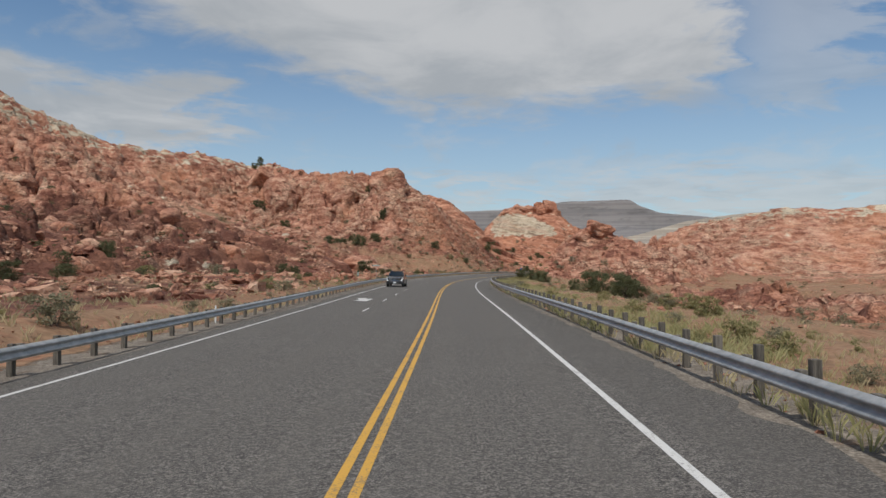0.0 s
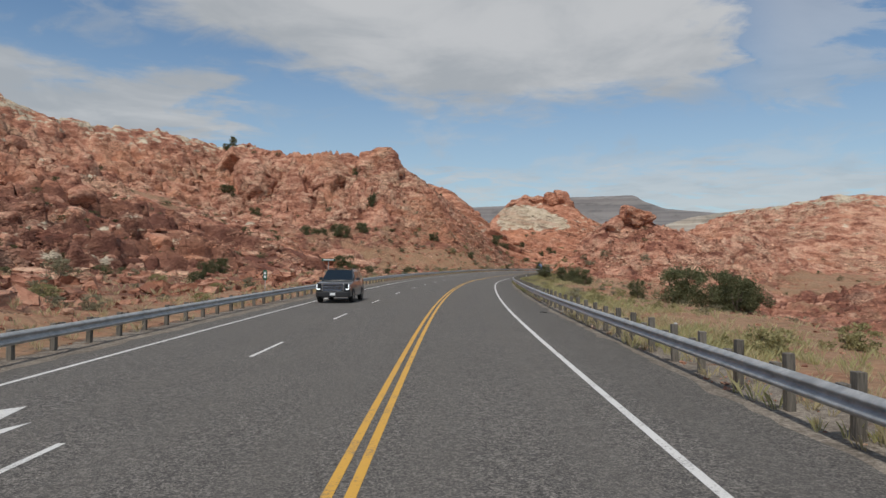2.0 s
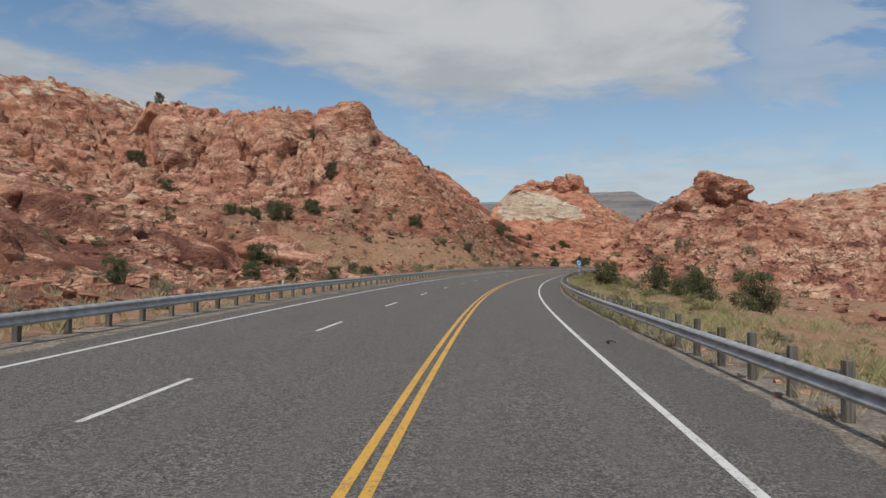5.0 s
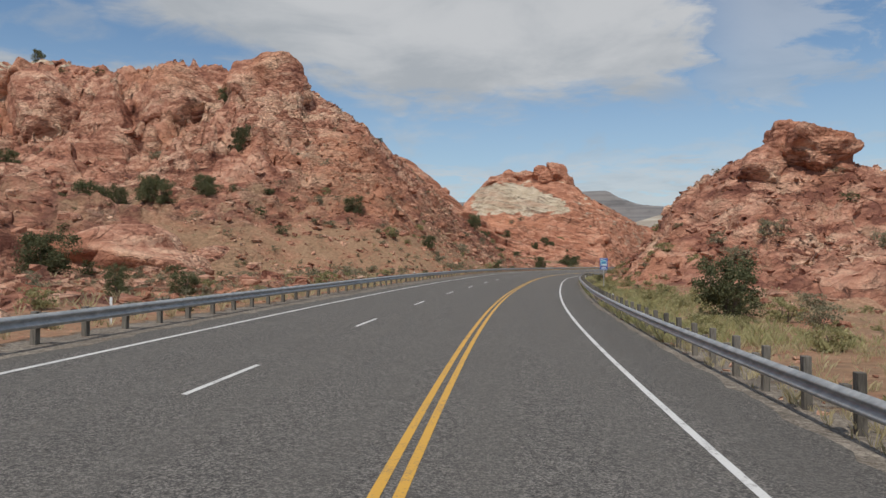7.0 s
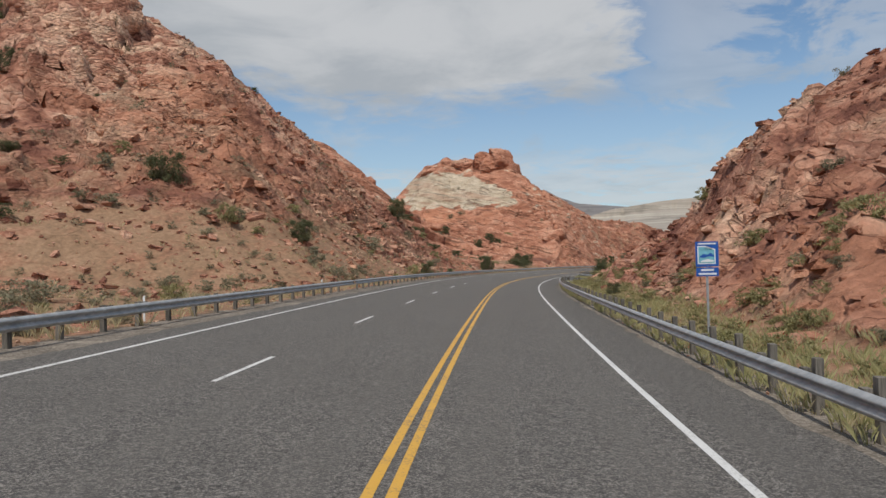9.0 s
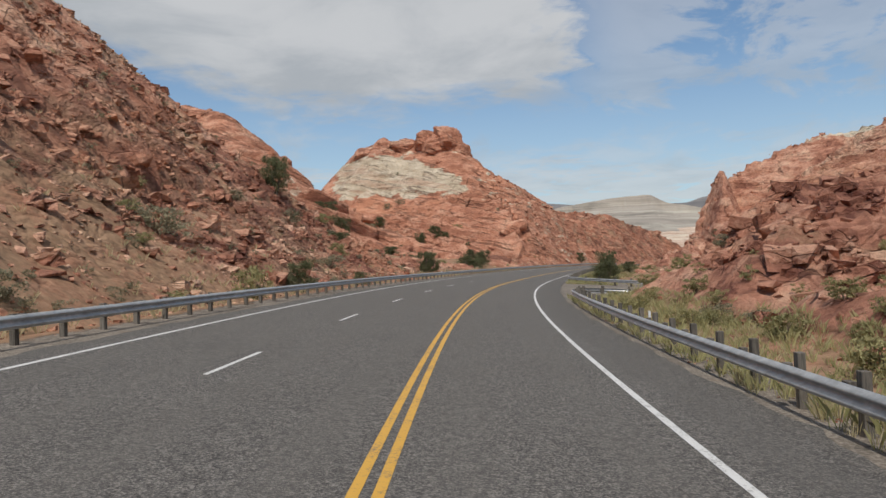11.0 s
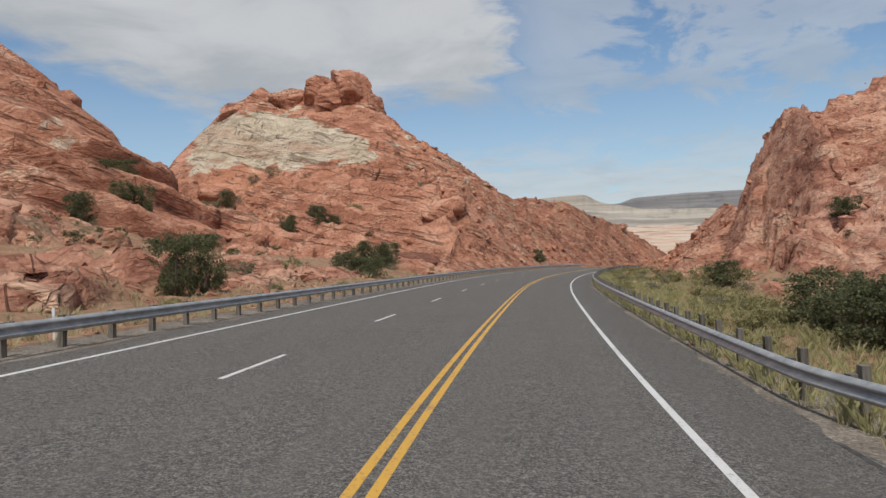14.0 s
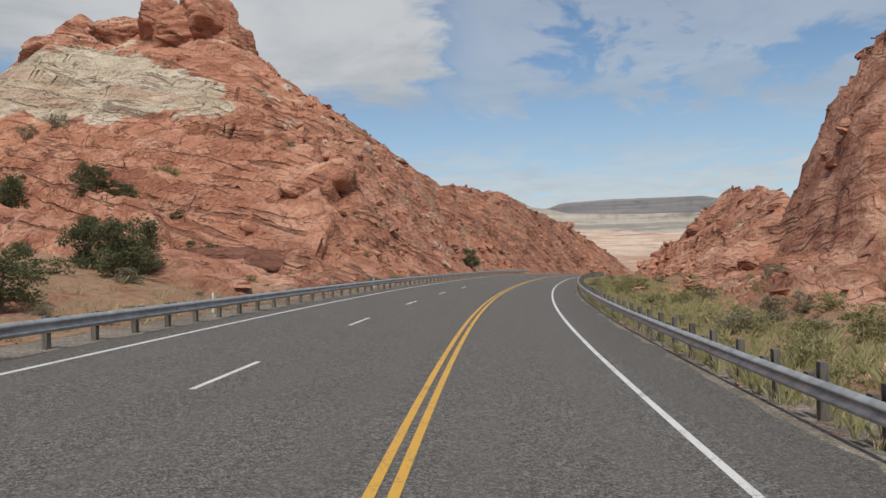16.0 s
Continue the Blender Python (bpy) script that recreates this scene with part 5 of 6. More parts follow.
JUNIPERS_B = [(12.3, 190.6, 2.8, 2.7), (-14.3, 196.9, 1.4, 1.4), (-32.6, 217.1, 4.4, 3.6), (20.1, 254.1, 0.9, 1), (-39.8, 259.7, 2.9, 3.5), (-42.4,
    260.1, 3.3, 4.1), (-49.4, 260.9, 2.9, 4.2), (-47.2, 261.6, 2.5, 3.9), (-52.8, 263.6, 3.9, 4.6), (-35.4, 264.3, 2.6, 3.3), (-45.2, 265.9, 2.1,
    2.4), (-36.8, 266.7, 2.7, 2.2), (-27.3, 268.7, 1.9, 1), (-14.4, 269, 2.9, 2.9), (-3.1, 269.2, 2.2, 2.2), (-73.2, 278.5, 3.8, 4.2), (-35.6, 281.4,
    3.1, 4.3), (-34.7, 285, 2.2, 3.1), (-86.5, 293.7, 2.9, 4.3), (-89.1, 294.3, 3.1, 3.3), (-44, 300.7, 2.9, 3.3), (9.7, 301.2, 2.1, 2.1)]
JUNIPERS_C = [(14.2, 317, 1.5, 1.1), (41.6, 329.4, 2.9, 3.3), (6.2, 327.5, 2.8, 3.6), (12.4, 329.1, 2.4, 1.3), (54.5, 329.5, 2.8, 2), (-102.1, 333.7,
    3.2, 3.3), (-99.5, 333.8, 3.2, 4.1), (46.6, 341.4, 2.4, 1.8), (44.2, 337, 2, 1.7), (45.3, 339.3, 1.9, 1.4), (25.5, 363.1, 2,
    3.5), (26.8, 364.7, 2.2, 3.3), (58.9, 364.5, 2.4, 1.7), (85, 382, 3.2, 1.9), (38.5, 398.5, 3, 2.5), (40.9, 399.1, 3.1,
    2.3), (23.8, 408.5, 3.5, 1.8), (44.4, 410.3, 3.1, 3.0), (42.2, 414, 2.8, 2.9), (44.6, 415.6, 2.8, 2.6)]
JUNIPERS_D = [(8.3, 419.2, 3.5, 4.1), (12.1, 425.3, 2.9, 3.1), (14.5, 426.9, 3.1, 4.3), (11.2, 433.8, 3.2, 2.9), (8.8, 435.1, 3.1, 2.2), (33.5, 436.9,
    3.1, 2.9), (38.6, 446.5, 3.5, 3.4), (41.2, 447.8, 3.1, 2.9), (24.1, 448.2, 2.8, 2.7), (90.1, 477.7, 2.7, 3.1)]
JUNIPERS = (JUNIPERS_A, JUNIPERS_B, JUNIPERS_C, JUNIPERS_D)
SAGES_A = [(-13.7, 23.4, 2, 1.3), (-18.4, 50.1, 0.9, 0.7), (30.4, 82, 2.5, 1.6), (-16.3, 92.3, 1, 1.1), (-48, 104.6, 2.9, 2.1), (-39.2, 109.6, 3,
    2.2), (15.1, 187.9, 1.7, 1.5), (15.9, 212, 1.6, 1.2), (26.5, 224.3, 3.4, 2.2), (40, 224.7, 2.7, 2.2), (61.3, 227.2, 3.4, 2.2), (25.4, 227.2, 2,
    1.4), (30.6, 227.4, 3.4, 2.2), (20.6, 228.1, 2.1, 1.1), (19.8, 229.9, 1.6, 0.9), (-9.6, 233, 1.6, 1), (27.5, 233.3, 1.8, 1.1), (24.5, 236, 1.2,
    0.7), (-11.5, 239.1, 2.8, 1.4), (23.1, 240.1, 1.8, 1), (-17.3, 263.6, 2.3, 1.2), (-19.5, 264.2, 1.9, 1.2)]
SAGES_B = [(-8.5, 265.8, 2.1, 1.8), (-7.9, 267.5, 1.9, 1.5), (-19.9, 270.3, 1.9, 1.6), (-19.2, 272.6, 1.7, 1.5), (-49.4, 281.4, 3.1, 2.2), (31.8, 287,
    1.2, 0.8), (7.6, 291.8, 2.3, 2.2), (2.6, 294.1, 3.4, 2.2), (32.6, 304.2, 1.1, 0.6), (11.7, 316.6, 2.6, 1.3), (44.6, 316.8, 2.7, 1.8), (12.4, 325,
    1.9, 1.5), (7.8, 325.3, 3, 2.6), (56.2, 328.8, 3.3, 1.6), (10.6, 334, 2.2, 1.5), (16.8, 343.5, 2.8, 1.5), (20.2, 346.1, 1.8, 1.1), (18.3, 347, 2,
    1.1), (71.9, 354.7, 3.4, 2.2), (-2.5, 355.5, 3.4, 2.2), (78, 356.3, 3.4, 2.1), (70.1, 358.4, 3.4, 2.1)]
SAGES_C = [(59.8, 360.7, 1.5, 1), (59.5, 367.4, 2.5, 1.4), (12.3, 371.3, 2.2, 2), (93, 373.3, 3.4, 2.2), (6.7, 376.7, 2.4, 2.2), (28.7, 381.6, 2.4,
    1.2), (73.5, 382.2, 3.4, 2.2), (67, 385.8, 1.4, 0.7), (29.2, 390.2, 3.4, 1.6), (72.1, 393, 1.4, 1), (32.2, 393.7, 3.4, 1.7), (72.3, 395, 1.5,
    0.9), (81.4, 404.3, 1.5, 1.1), (81.9, 412.8, 1.3, 0.9), (21.8, 441.8, 3.4, 2.2), (21.9, 447.7, 3.4, 2), (45.7, 449.7, 3.2, 2.1), (25.2, 461.5,
    3.4, 2.2), (60.1, 462.6, 1.4, 1.2), (54.7, 469.2, 3, 1.5), (31.9, 471.9, 3.2, 1.9), (28.2, 474.5, 3.4, 2.2)]
SAGES = (SAGES_A, SAGES_B, SAGES_C)

_k = 0
for group in JUNIPERS:
    for x, y, wide, tall in group:
        plant("juniper", x, y, max(wide, 0.9) * 1.15, max(tall, 0.9) * 1.15, _k)
        _k += 1
for group in SAGES:
    for x, y, wide, tall in group:
        at_s, at_off = across(np.array([x]), np.array([y]))
        if 298 < at_s[0] < 338 and 4 < at_off[0] < 24:
            continue
        plant("sagebrush" if _k % 3 else "rabbitbrush", x, y, wide * 1.05, tall * 1.05, _k)
        _k += 1


def scrub(name, label, spots, crowns):
    """Far shrubs, too many to count, as one object."""
    verts, faces, base = [], [], 0
    shapes = []
    for me in crowns:
        v = np.empty(len(me.vertices) * 3, np.float32)
        me.vertices.foreach_get("co", v)
        shapes.append(v.reshape(-1, 3)[: 3 * 480])
    for k, (x, y, z, size) in enumerate(spots):
        v = shapes[k % len(shapes)]
        c, s = math.cos(k * 1.7), math.sin(k * 1.7)
        turned = np.stack([v[:, 0] * c - v[:, 1] * s, v[:, 0] * s + v[:, 1] * c, v[:, 2]], -1)
        verts.append(turned * np.array([size * 1.3, size * 1.3, size * 0.85]) + np.array([x, y, z - 0.05]))
        faces.append(np.arange(len(v)).reshape(-1, 3) + base)
        base += len(v)
    me = raw_mesh(name, np.concatenate(verts).tolist(), np.concatenate(faces).tolist(), crowns[0].materials[0])
    return tagged(new(name, me), label, "shrubs", kind="stuff")


_far = []
for x, y, z in scatter(340, 41, -75, -12, 0, 450, lambda x, y, z, off, soil, rock, s: clear_of_road(off, s) * (0.2 + 0.5 * soil) * smooth(-off, 75, 14) * (0.45 + 0.55 * smooth(y, 190, 210) * smooth(y, 345, 330))):
    _k += 1
    size = 0.5 + 1.1 * (_k * 0.618 % 1) ** 2
    if across(np.array([x]), np.array([y]))[1][0] < -24:
        _far.append((x, y, z, size))
    else:
        plant("sagebrush" if _k % 3 else "rabbitbrush", x, y, size * 1.3, size * 0.8, _k)
for x, y, z in scatter(260, 42, 9, 70, 0, 440, lambda x, y, z, off, soil, rock, s: clear_of_road(off, s) * (0.15 + 0.6 * soil) * smooth(off, 60, 9)):
    _k += 1
    size = 0.5 + 1.1 * (_k * 0.618 % 1) ** 2
    if across(np.array([x]), np.array([y]))[1][0] > 20:
        _far.append((x, y, z, size))
    else:
        plant("rabbitbrush" if _k % 3 else "sagebrush", x, y, size * 1.3, size * 0.85, _k)
for x, y, z in scatter(190, 45, -110, -40, 60, 620, lambda x, y, z, off, soil, rock, s: clear_of_road(off, s) * 0.5):
    _k += 1
    _far.append((x, y, z, 0.6 + 1.1 * (_k * 0.618 % 1)))
_dark = [(x, y, z, 0.7 + 1.5 * (i * 0.618 % 1) ** 2) for i, (x, y, z) in enumerate(scatter(330, 48, -125, -34, 95, 345, lambda x, y, z, off, soil, rock, s: (off < -34) * (0.3 + 0.7 * smooth(z, 34, 10))))]
_dark += [(x, y, z, 0.6 + 1.3 * (i * 0.618 % 1) ** 2) for i, (x, y, z) in enumerate(scatter(120, 49, 20, 130, 60, 400, lambda x, y, z, off, soil, rock, s: clear_of_road(off, s) * (off > 20) * (0.4 + 0.6 * soil)))]
_dark += [(x, y, z, 0.9 + 1.2 * (i * 0.618 % 1)) for i, (x, y, z) in enumerate(scatter(46, 50, -60, -13, 380, 452, lambda x, y, z, off, soil, rock, s: (off < -13) * smooth(z, 16, 6)))]
scrub("dark_scrub", "dark green scrub dotted over the red slopes", _dark, DARKS)
scrub("desert_scrub", "grey-green scrub dotted over the far slopes", _far, SHRUBS)
for x, y, z in scatter(170, 43, 6.8, 13, 0, 455, lambda x, y, z, off, soil, rock, s: ((off > 6.9) & (off < 12.5) & ~((s > 300) & (s < 336))) * (0.5 + 0.5 * smooth(y, 190, 215))):
    _k += 1
    size = 0.45 + 0.7 * (_k * 0.618 % 1)
    plant("rabbitbrush" if _k % 4 else "sagebrush", x, y, size * 1.35, size * 0.85, _k)
for x, y, z in scatter(80, 44, -14, -10.4, 0, 440, lambda x, y, z, off, soil, rock, s: ((off < -10.6) & (off > -14)) * 1.0):
    _k += 1
    size = 0.4 + 0.6 * (_k * 0.618 % 1)
    plant("sagebrush" if _k % 3 else "rabbitbrush", x, y, size * 1.3, size * 0.85, _k)

_verge = []
for x, y, z in scatter(420, 46, 6.8, 18, 0, 460, lambda x, y, z, off, soil, rock, s: ((off > 7.0) & (off < 17) & ~((s > 300) & (s < 334.5) & (off < 22))) * (0.25 + 0.75 * smooth(y, 190, 215)) * smooth(off, 18, 8)):
    _k += 1
    _verge.append((x, y, z, 0.3 + 0.55 * (_k * 0.618 % 1)))
scrub("verge_scrub", "low yellow-green brush along the eastern rail", _verge, GREENS)
_foot = []
for x, y, z in scatter(190, 47, -36, -11, 195, 335, lambda x, y, z, off, soil, rock, s: ((off < -11.5) & (off > -34)) * smooth(-off, 36, 14)):
    _k += 1
    _foot.append((x, y, z, 0.4 + 0.6 * (_k * 0.618 % 1)))
scrub("slope_scrub", "grey-green brush at the foot of the western slope", _foot, SHRUBS)


def grass(name, label, count, seed, window, mat, tall, wanted, blades=12):
    """Tufts of thin bent blades, as one object."""
    rng = np.random.default_rng(seed)
    p = np.repeat(scatter(count, seed, *window, wanted), blades, 0)
    n = len(p)
    big = np.repeat(rng.uniform(0.45, 1.25, count), blades)
    a, lean, h = rng.uniform(0, 2 * np.pi, n), rng.uniform(0.1, 0.75, n), tall * big * rng.uniform(0.6, 1.15, n)
    out = np.stack([np.cos(a), np.sin(a), 0 * a], -1)
    side = np.stack([-np.sin(a), np.cos(a), 0 * a], -1) * (0.0035 + 0.0045 * rng.uniform(0, 1, n))[:, None]
    root = p + out * (rng.uniform(0, 0.14, n) * big)[:, None]
    mid = root + out * (lean * h * 0.35)[:, None] + np.array([0, 0, 0.6]) * h[:, None]
    tip = root + out * (lean * h)[:, None] + np.array([0, 0, 1.0]) * h[:, None]
    v = np.stack([root - side, root + side, mid + side * 0.8, tip], 1)
    me = raw_mesh(name, v.reshape(-1, 3).tolist(), np.arange(n * 4).reshape(-1, 4).tolist(), mat)
    return tagged(new(name, me), label, "grass", kind="stuff")


grass("dry_grass", "pale dry grass along the eastern rail", 13000, 51, (5.5, 24, -6, 460), DRYGRASS, 0.25,
      lambda x, y, z, off, soil, rock, s: ((off > 5.95) & (rock < 0.45) & ~((s > 302.5) & (s < 333) & (off < 26))) * (0.15 + 0.85 * smooth(off, 15, 7)) * (0.3 + 0.7 * smooth(fbm(x * 0.15, y * 0.15, 7, 2), -0.1, 0.1)))
grass("green_grass", "yellow-green grass below the eastern rail", 12000, 52, (5.5, 20, -6, 460), GREENGRASS, 0.34,
      lambda x, y, z, off, soil, rock, s: ((off > 5.9) & (rock < 0.45) & ~((s > 302.5) & (s < 333) & (off < 26))) * smooth(off, 15, 6.5) * np.maximum(smooth(fbm(x * 0.12, y * 0.12, 8, 2), -0.06, 0.08), 0.8 * smooth(y, 235, 262)))
grass("dry_grass", "pale dry grass on the western verge and slope", 4600, 53, (-45, -8.8, -6, 460), DRYGRASS, 0.36,
      lambda x, y, z, off, soil, rock, s: (off < -9.4) * (0.2 + 0.8 * smooth(-off, 20, 10)) * (0.15 + 0.85 * soil) * (0.3 + 0.7 * smooth(fbm(x * 0.12, y * 0.12, 9, 2), -0.1, 0.1)))


# ---- signs and markers ----
SIGN_BLUE = simple("blue_sign_sheeting", (0.012, 0.085, 0.36), 0.4, 0, 0.05)
SIGN_GREEN = simple("green_sign_sheeting", (0.006, 0.09, 0.05), 0.4, 0, 0.05)
SIGN_WHITE = simple("white_sign_sheeting", (0.72, 0.74, 0.74), 0.45, 0, 0.04)
SIGN_TEAL = simple("teal_sign_ink", (0.16, 0.42, 0.50), 0.5, 0, 0.12)
ALUMINIUM = simple("dull_aluminium", (0.42, 0.43, 0.43), 0.5, 0.6, 0.08)
PLASTIC = simple("white_delineator_plastic", (0.66, 0.66, 0.63), 0.6, 0, 0.08)


def slab(w, h, d, at=(0, 0, 0), bevel=0.0):
    bm = bmesh.new()
    box(bm, (w, d, h), at, bevel)
    return bm


def poly_slab(points, y, d):
    """A flat outline in x and z, d thick, facing -y."""
    bm = bmesh.new()
    front = [bm.verts.new((x, y, z)) for x, z in points]
    back = [bm.verts.new((x, y + d, z)) for x, z in points]
    bm.faces.new(front)
    bm.faces.new(back[::-1])
    for k in range(len(points)):
        m = (k + 1) % len(points)
        bm.faces.new((front[k], back[k], back[m], front[m]))
    bmesh.ops.triangulate(bm, faces=[f for f in bm.faces if len(f.verts) > 4])
    bmesh.ops.recalc_face_normals(bm, faces=bm.faces[:])
    return bm


def byway_sign(x, y, top):
    """A tall blue information sign over a smaller plate, on a steel post."""
    z0 = ground_at(x, y)
    sign = tagged(new("road_sign"), "blue and white scenic route sign on a steel post", "sign")
    sign.matrix_basis = pose(x, y, z0 - 0.3, 0, 0, -8)
    t = top - z0 + 0.3
    part("post", slab(0.07, t, 0.05, (0, 0.05, t / 2), 0.008), ALUMINIUM, sign, "grey steel post")
    panel = part("panel", slab(0.72, 0.80, 0.012, (0, 0, t - 0.40), 0.004), SIGN_BLUE, sign, "blue panel with a white picture")
    part("border", poly_slab([(-0.30, t - 0.72), (-0.30, t - 0.14), (-0.04, t - 0.14), (-0.04, t - 0.24), (0.26, t - 0.24), (0.26, t - 0.72)], -0.012, 0.004), SIGN_WHITE, panel, "white outline")
    part("picture", poly_slab([(-0.265, t - 0.69), (-0.265, t - 0.175), (-0.075, t - 0.175), (-0.075, t - 0.275), (0.225, t - 0.275), (0.225, t - 0.69)], -0.016, 0.003), SIGN_TEAL, panel, "teal landscape picture")
    part("rock_shape", poly_slab([(-0.26, t - 0.50), (-0.12, t - 0.40), (0.02, t - 0.42), (0.10, t - 0.36), (0.22, t - 0.44), (0.22, t - 0.49), (0.05, t - 0.47), (-0.10, t - 0.52)], -0.020, 0.003), SIGN_BLUE, panel, "blue rock shape")
    part("rock_shape", poly_slab([(-0.20, t - 0.62), (0.0, t - 0.56), (0.20, t - 0.60), (0.20, t - 0.65), (-0.20, t - 0.66)], -0.020, 0.003), SIGN_WHITE, panel, "white band")
    part("letter_bar", slab(0.56, 0.045, 0.004, (0, -0.010, t - 0.07)), SIGN_WHITE, panel, "white line of lettering")
    plate = part("plate", slab(0.70, 0.28, 0.012, (0, 0, t - 0.97), 0.004), SIGN_BLUE, sign, "blue plate with two white lines")
    part("letter_bar", slab(0.40, 0.06, 0.004, (0, -0.010, t - 0.91)), SIGN_WHITE, plate, "white line of lettering")
    part("letter_bar", slab(0.56, 0.06, 0.004, (0, -0.010, t - 1.03)), SIGN_WHITE, plate, "white line of lettering")
    return sign


byway_sign(14.7, 227.2, 2.78)


def mile_marker(x, y, top):
    z0 = ground_at(x, y)
    sign = tagged(new("mile_marker"), "narrow green mile marker on a steel post", "sign")
    sign.matrix_basis = pose(x, y, z0 - 0.3, 0, 0, 4)
    t = top - z0 + 0.3
    part("post", slab(0.05, t, 0.04, (0, 0.04, t / 2), 0.006), ALUMINIUM, sign, "grey steel post")
    panel = part("panel", slab(0.24, 0.62, 0.01, (0, 0, t - 0.31), 0.004), SIGN_GREEN, sign, "green panel")
    for k in range(2):
        part("letter_bar", slab(0.12, 0.15, 0.004, (0, -0.009, t - 0.2 - 0.22 * k)), SIGN_WHITE, panel, "white numeral bar")


def name_blade(x, y, top):
    z0 = ground_at(x, y)
    sign = tagged(new("name_sign"), "long green name sign on a thin post", "sign")
    sign.matrix_basis = pose(x, y, z0 - 0.3, 0, 0, 6)
    t = top - z0 + 0.3
    part("post", slab(0.06, t, 0.05, (0, 0.04, t / 2), 0.006), ALUMINIUM, sign, "grey steel post")
    panel = part("panel", slab(1.25, 0.24, 0.012, (0, 0, t - 0.12), 0.004), SIGN_GREEN, sign, "green panel")
    part("letter_bar", slab(0.95, 0.09, 0.004, (0, -0.010, t - 0.12)), SIGN_WHITE, panel, "white line of lettering")


mile_marker(-14.2, 89.0, 1.9)
name_blade(-15.2, 113.0, 2.85)


def delineator():
    post = tagged(new("delineator"), "white plastic delineator post beside the guardrail", "road marker", "delineators")
    part("post", slab(0.07, 1.35, 0.02, (0, 0, 0.335), 0.008), PLASTIC, post)
    part("reflector", slab(0.075, 0.16, 0.006, (0, -0.014, 0.88), 0.002), SIGN_WHITE, post, "silver reflector")
    return post


first = delineator()
for s_at, off_at in ((32, -9.4), (150, -10.2), (178, -10.2), (228, -10.4), (250, -10.3), (343, -9.9), (402, -9.5), (429, -9.5),
                     (62.8, 6.5), (142, 6.5), (201.6, 6.5), (277, 6.5)):
    spot = on_road(s_at, off_at)
    copy_thing(first, pose(spot[0], spot[1], spot[2] - (0.27 if off_at < 0 else 0.22), 0, 0, -math.degrees(heading(s_at))))
first.matrix_basis = pose(*on_road(60.0, -9.9, -0.27), 0, 0, 0)



def tyre_scrap(s, off, seed, wide):
    """A curled strip of tyre tread lying on the shoulder."""
    rnd = random.Random(seed)
    bm = bmesh.new()
    rings = []
    for k in range(9):
        u = k / 8 - 0.5
        c = Vector((u * wide, 0.10 * math.sin(u * 5 + seed), 0.012 + 0.05 * abs(math.sin(u * 4 + seed))))
        w = 0.06 * (1 - abs(u)) + rnd.uniform(0.0, 0.02)
        rings.append([bm.verts.new(c + Vector((0, y, z))) for y, z in ((-w, 0), (w, 0.004), (w, 0.022), (-w, 0.018))])
    for a, b in zip(rings[:-1], rings[1:]):
        for k in range(4):
            bm.faces.new((a[k], a[(k + 1) % 4], b[(k + 1) % 4], b[k]))
    bm.faces.new(rings[0][::-1])
    bm.faces.new(rings[-1])
    bmesh.ops.recalc_face_normals(bm, faces=bm.faces[:])
    ob = tagged(mesh_object("tyre_scrap", bm, TAR), "small black scrap of torn tyre on the shoulder", "debris")
    ob.matrix_basis = pose(*on_road(s, off, 0.002), 0, 0, 20 - math.degrees(heading(s)))
    return ob


tyre_scrap(132.7, 4.36, 1, 0.30)
tyre_scrap(78.4, 5.07, 2, 0.32)

# ---- the oncoming car ----
CAR_PAINT, _n, _b = material("black_car_paint")
_b.inputs["Base Color"].default_value = (0.006, 0.007, 0.009, 1)
_b.inputs["Roughness"].default_value, _b.inputs["Coat Weight"].default_value, _b.inputs["Coat Roughness"].default_value = 0.3, 1.0, 0.04
GLASS, _n, _b = material("dark_car_glass")
_b.inputs["Base Color"].default_value = (0.012, 0.018, 0.022, 1)
_b.inputs["Roughness"].default_value, _b.inputs["Specular IOR Level"].default_value = 0.06, 0.7
CHROME = simple("chrome", (0.55, 0.56, 0.58), 0.18, 1.0, 0.04)
RUBBER = simple("black_rubber", (0.018, 0.018, 0.018), 0.85, 0, 0.15)
TRIM = simple("black_plastic_trim", (0.02, 0.02, 0.021), 0.6, 0, 0.1)
LAMP, _n, _b = material("lit_headlamp")
_b.inputs["Base Color"].default_value = (0.55, 0.57, 0.6, 1)
_b.inputs["Emission Color"].default_value, _b.inputs["Emission Strength"].default_value = (0.95, 0.98, 1, 1), 1.2


def loft(sections, bevel=0.04):
    """A hull through rectangular sections (y, half width low, half width high, z low, z high)."""
    bm = bmesh.new()
    rings = []
    for y, wl, wh, zl, zh in sections:
        rings.append([bm.verts.new(c) for c in ((-wl, y, zl), (wl, y, zl), (wh, y, zh), (-wh, y, zh))])
    for a, b in zip(rings[:-1], rings[1:]):
        for k in range(4):
            m = (k + 1) % 4
            bm.faces.new((a[k], a[m], b[m], b[k]))
    bm.faces.new(rings[0][::-1])
    bm.faces.new(rings[-1])
    bmesh.ops.recalc_face_normals(bm, faces=bm.faces[:])
    if bevel:
        bmesh.ops.bevel(bm, geom=bm.edges[:], offset=bevel, segments=2, affect="EDGES", profile=0.6, clamp_overlap=True)
    return bm


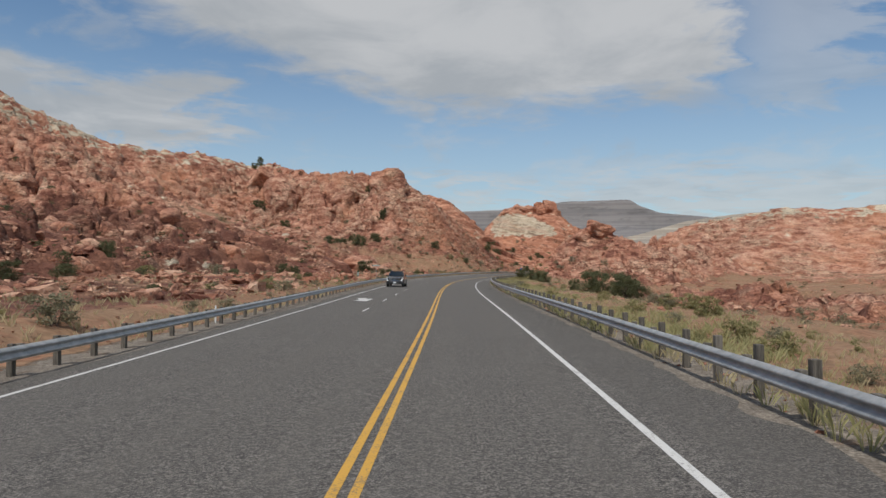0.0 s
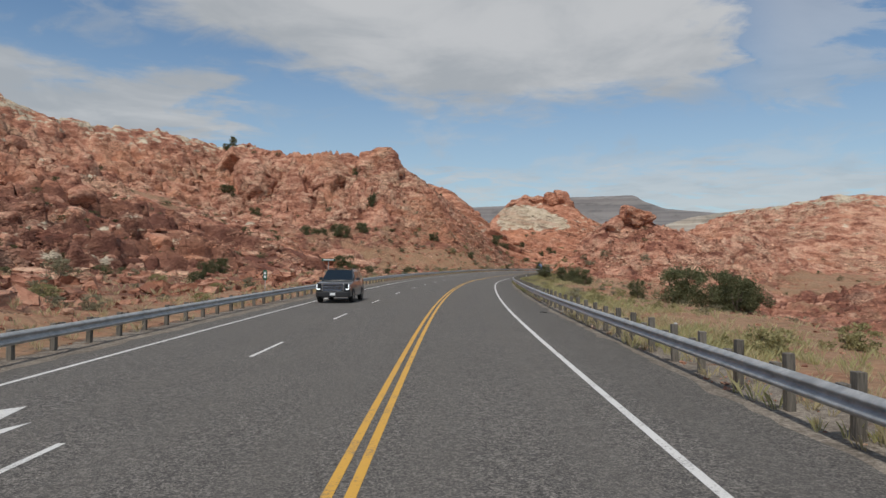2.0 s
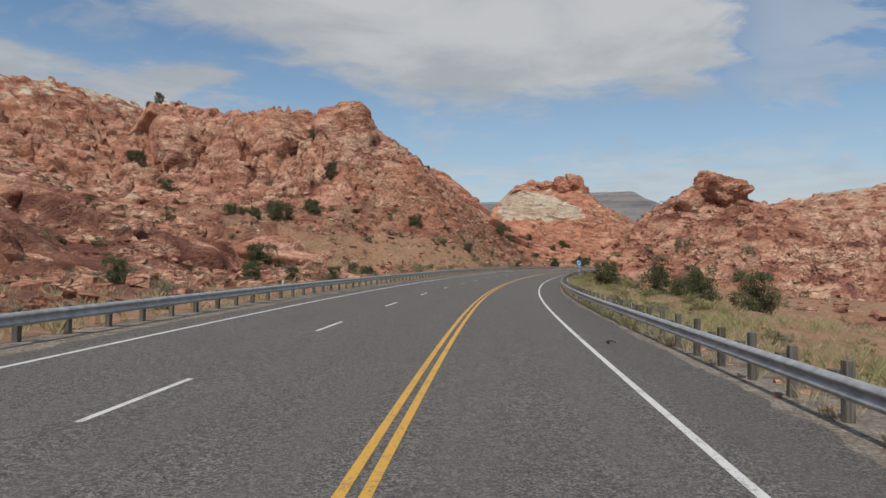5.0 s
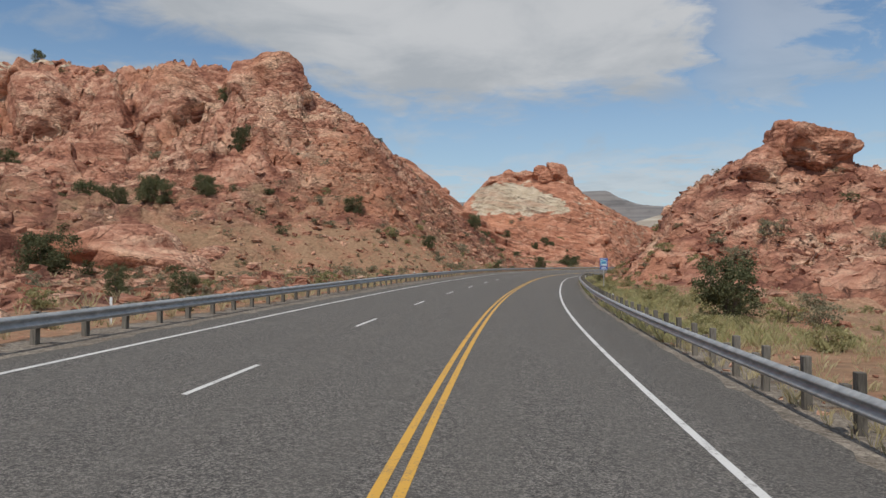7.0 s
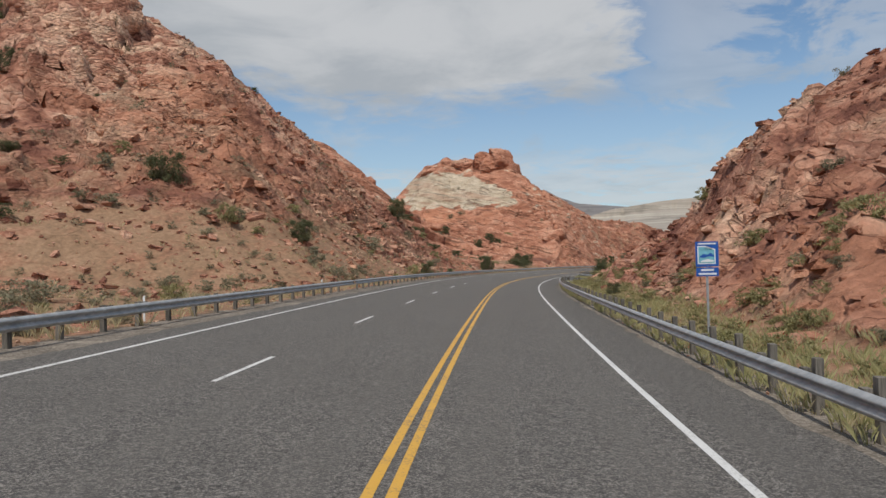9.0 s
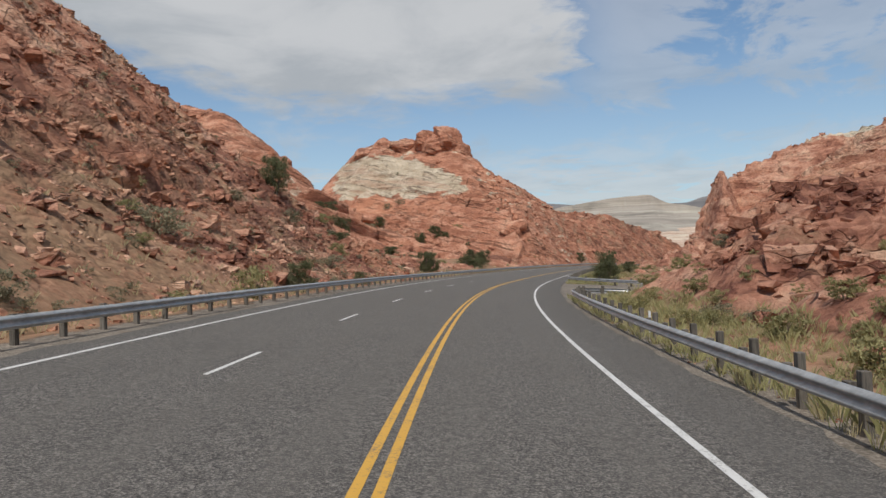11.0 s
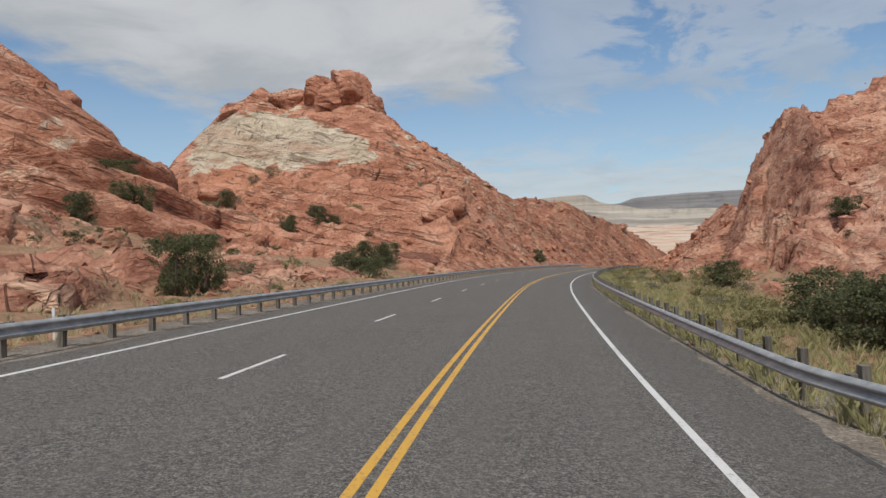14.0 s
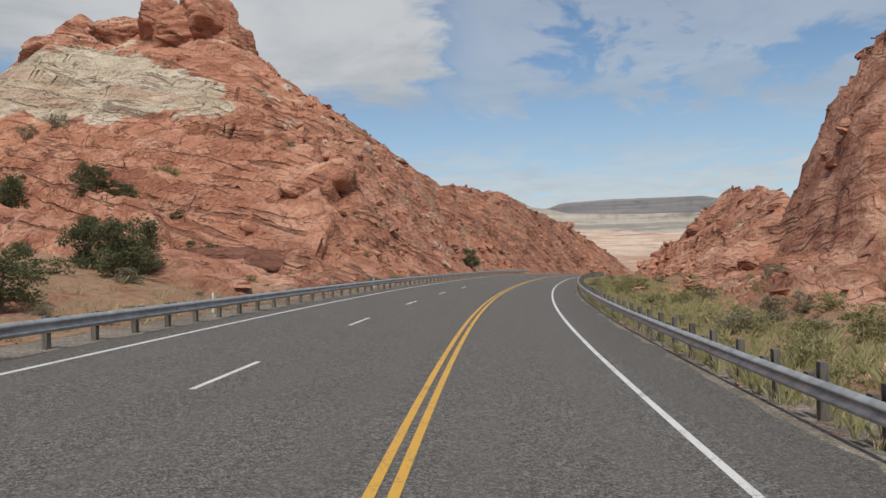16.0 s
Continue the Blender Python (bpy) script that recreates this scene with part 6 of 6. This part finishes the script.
def wheel(car, x, y, r=0.40):
    w = tagged(new("wheel"))
    w.parent = car
    w.matrix_basis = pose(x, y, r, 0, 90, 0)
    bm = bmesh.new()
    prof = [(0.27, -0.13), (0.36, -0.135), (0.395, -0.11), (0.40, 0.0), (0.395, 0.11), (0.36, 0.135), (0.27, 0.13)]
    rings = [[bm.verts.new((math.cos(a) * q, math.sin(a) * q, z)) for q, z in prof] for a in np.linspace(0, 2 * math.pi, 28, endpoint=False)]
    for k in range(28):
        a, b = rings[k], rings[(k + 1) % 28]
        for j in range(6):
            bm.faces.new((a[j], b[j], b[j + 1], a[j + 1]))
    part("tyre", bm, RUBBER, w, "", True)
    bm = bmesh.new()
    for side in (-1, 1):
        bmesh.ops.create_circle(bm, cap_ends=True, radius=0.275, segments=28, matrix=Matrix.Translation((0, 0, side * 0.09)))
        for k in range(6):
            box(bm, (0.07, 0.22, 0.03), (0, 0.14, side * 0.105), 0.008, pose(0, 0, 0, 0, 0, 60 * k))
    part("rim", bm, CHROME, w, "bright alloy rim")


def suv(s, off):
    p = on_road(s, off)
    car = tagged(new("suv"), "large black sport utility car with lit headlamps on the road", "car")
    car.matrix_basis = pose(p[0], p[1], p[2], 0, 0, -math.degrees(heading(s)))
    # the front looks back along the road: -y
    part("body", loft([(-2.60, 0.86, 0.80, 0.42, 0.98), (-2.52, 0.98, 0.93, 0.36, 1.10), (-1.35, 1.01, 0.96, 0.34, 1.20), (-1.0, 1.02, 0.97, 0.34, 1.24), (2.35, 1.02, 0.97, 0.34, 1.24), (2.58, 0.97, 0.92, 0.42, 1.15)], 0.06), CAR_PAINT, car, "", True)
    part("cabin", loft([(-1.18, 0.93, 0.92, 1.22, 1.25), (-0.42, 0.93, 0.75, 1.22, 1.84), (2.15, 0.93, 0.75, 1.22, 1.86), (2.52, 0.92, 0.88, 1.22, 1.28)], 0.04), CAR_PAINT, car, "", True)
    part("windscreen", poly_slab([(-0.86, 0.0), (0.86, 0.0), (0.70, 0.92), (-0.70, 0.92)], 0, 0.02), GLASS, car, "dark glass").matrix_basis = pose(0, -1.19, 1.27, -51, 0, 0)
    for side in (-1, 1):
        for y0, y1 in ((-0.50, 0.42), (0.50, 1.40), (1.48, 2.15)):
            bm = bmesh.new()
            q = [(side * 0.945, y0 - (0.28 if y0 < 0 else 0), 1.30), (side * 0.945, y1, 1.30), (side * 0.80, y1, 1.74), (side * 0.80, y0 + 0.12, 1.74)]
            vs = [bm.verts.new(c) for c in q] + [bm.verts.new((c[0] - side * 0.02, c[1], c[2])) for c in q]
            for f in ((0, 1, 2, 3), (7, 6, 5, 4), (0, 4, 5, 1), (1, 5, 6, 2), (2, 6, 7, 3), (3, 7, 4, 0)):
                bm.faces.new([vs[i] for i in f])
            bmesh.ops.recalc_face_normals(bm, faces=bm.faces[:])
            part("side_window", bm, GLASS, car, "dark glass")
        lamp = part("headlamp", slab(0.26, 0.36, 0.08, (side * 0.80, -2.565, 0.90), 0.03), GLASS, car, "dark headlamp lens with a bright strip")
        part("light_strip", slab(0.045, 0.30, 0.02, (side * 0.895, -2.61, 0.90), 0.008), LAMP, lamp, "lit strip")
        part("light_strip", slab(0.17, 0.05, 0.02, (side * 0.80, -2.61, 0.77), 0.008), LAMP, lamp, "lit strip")
        part("fog_lamp", slab(0.24, 0.06, 0.06, (side * 0.74, -2.60, 0.52), 0.015), CHROME, car, "fog lamp")
        part("mirror", slab(0.20, 0.17, 0.12, (side * 1.10, -0.62, 1.32), 0.03), TRIM, car, "black door mirror")
        part("door_handle", slab(0.03, 0.03, 0.16, (side * 1.02, 0.28, 1.08), 0.008), CHROME, car)
        part("roof_rail", slab(0.04, 0.05, 2.2, (side * 0.66, 0.9, 1.90), 0.012), TRIM, car, "black roof rail")
        for y in (-1.66, 1.52):
            wheel(car, side * 0.90, y)
    grille = part("grille", slab(1.18, 0.40, 0.06, (0, -2.60, 0.88), 0.02), TRIM, car, "black grille")
    for k in range(4):
        part("grille_bar", slab(1.12, 0.035, 0.03, (0, -2.64, 0.74 + 0.09 * k), 0.008), CHROME, grille, "chrome bar")
    part("grille_frame", slab(1.26, 0.06, 0.05, (0, -2.625, 1.09), 0.015), CHROME, grille, "chrome upper frame")
    part("grille_frame", slab(1.10, 0.06, 0.05, (0, -2.625, 0.665), 0.015), CHROME, grille, "chrome lower frame")
    for side in (-1, 1):
        part("grille_frame", slab(0.06, 0.46, 0.05, (side * 0.60, -2.625, 0.88), 0.015), CHROME, grille, "chrome side frame")
    part("bumper", loft([(-2.70, 0.84, 0.82, 0.36, 0.60), (-2.50, 1.0, 0.98, 0.32, 0.64)], 0.03), TRIM, car, "black front bumper")
    part("number_plate", slab(0.31, 0.15, 0.01, (0, -2.715, 0.50), 0.003), SIGN_WHITE, car, "pale plate")
    return car


suv(88.0, -5.9)
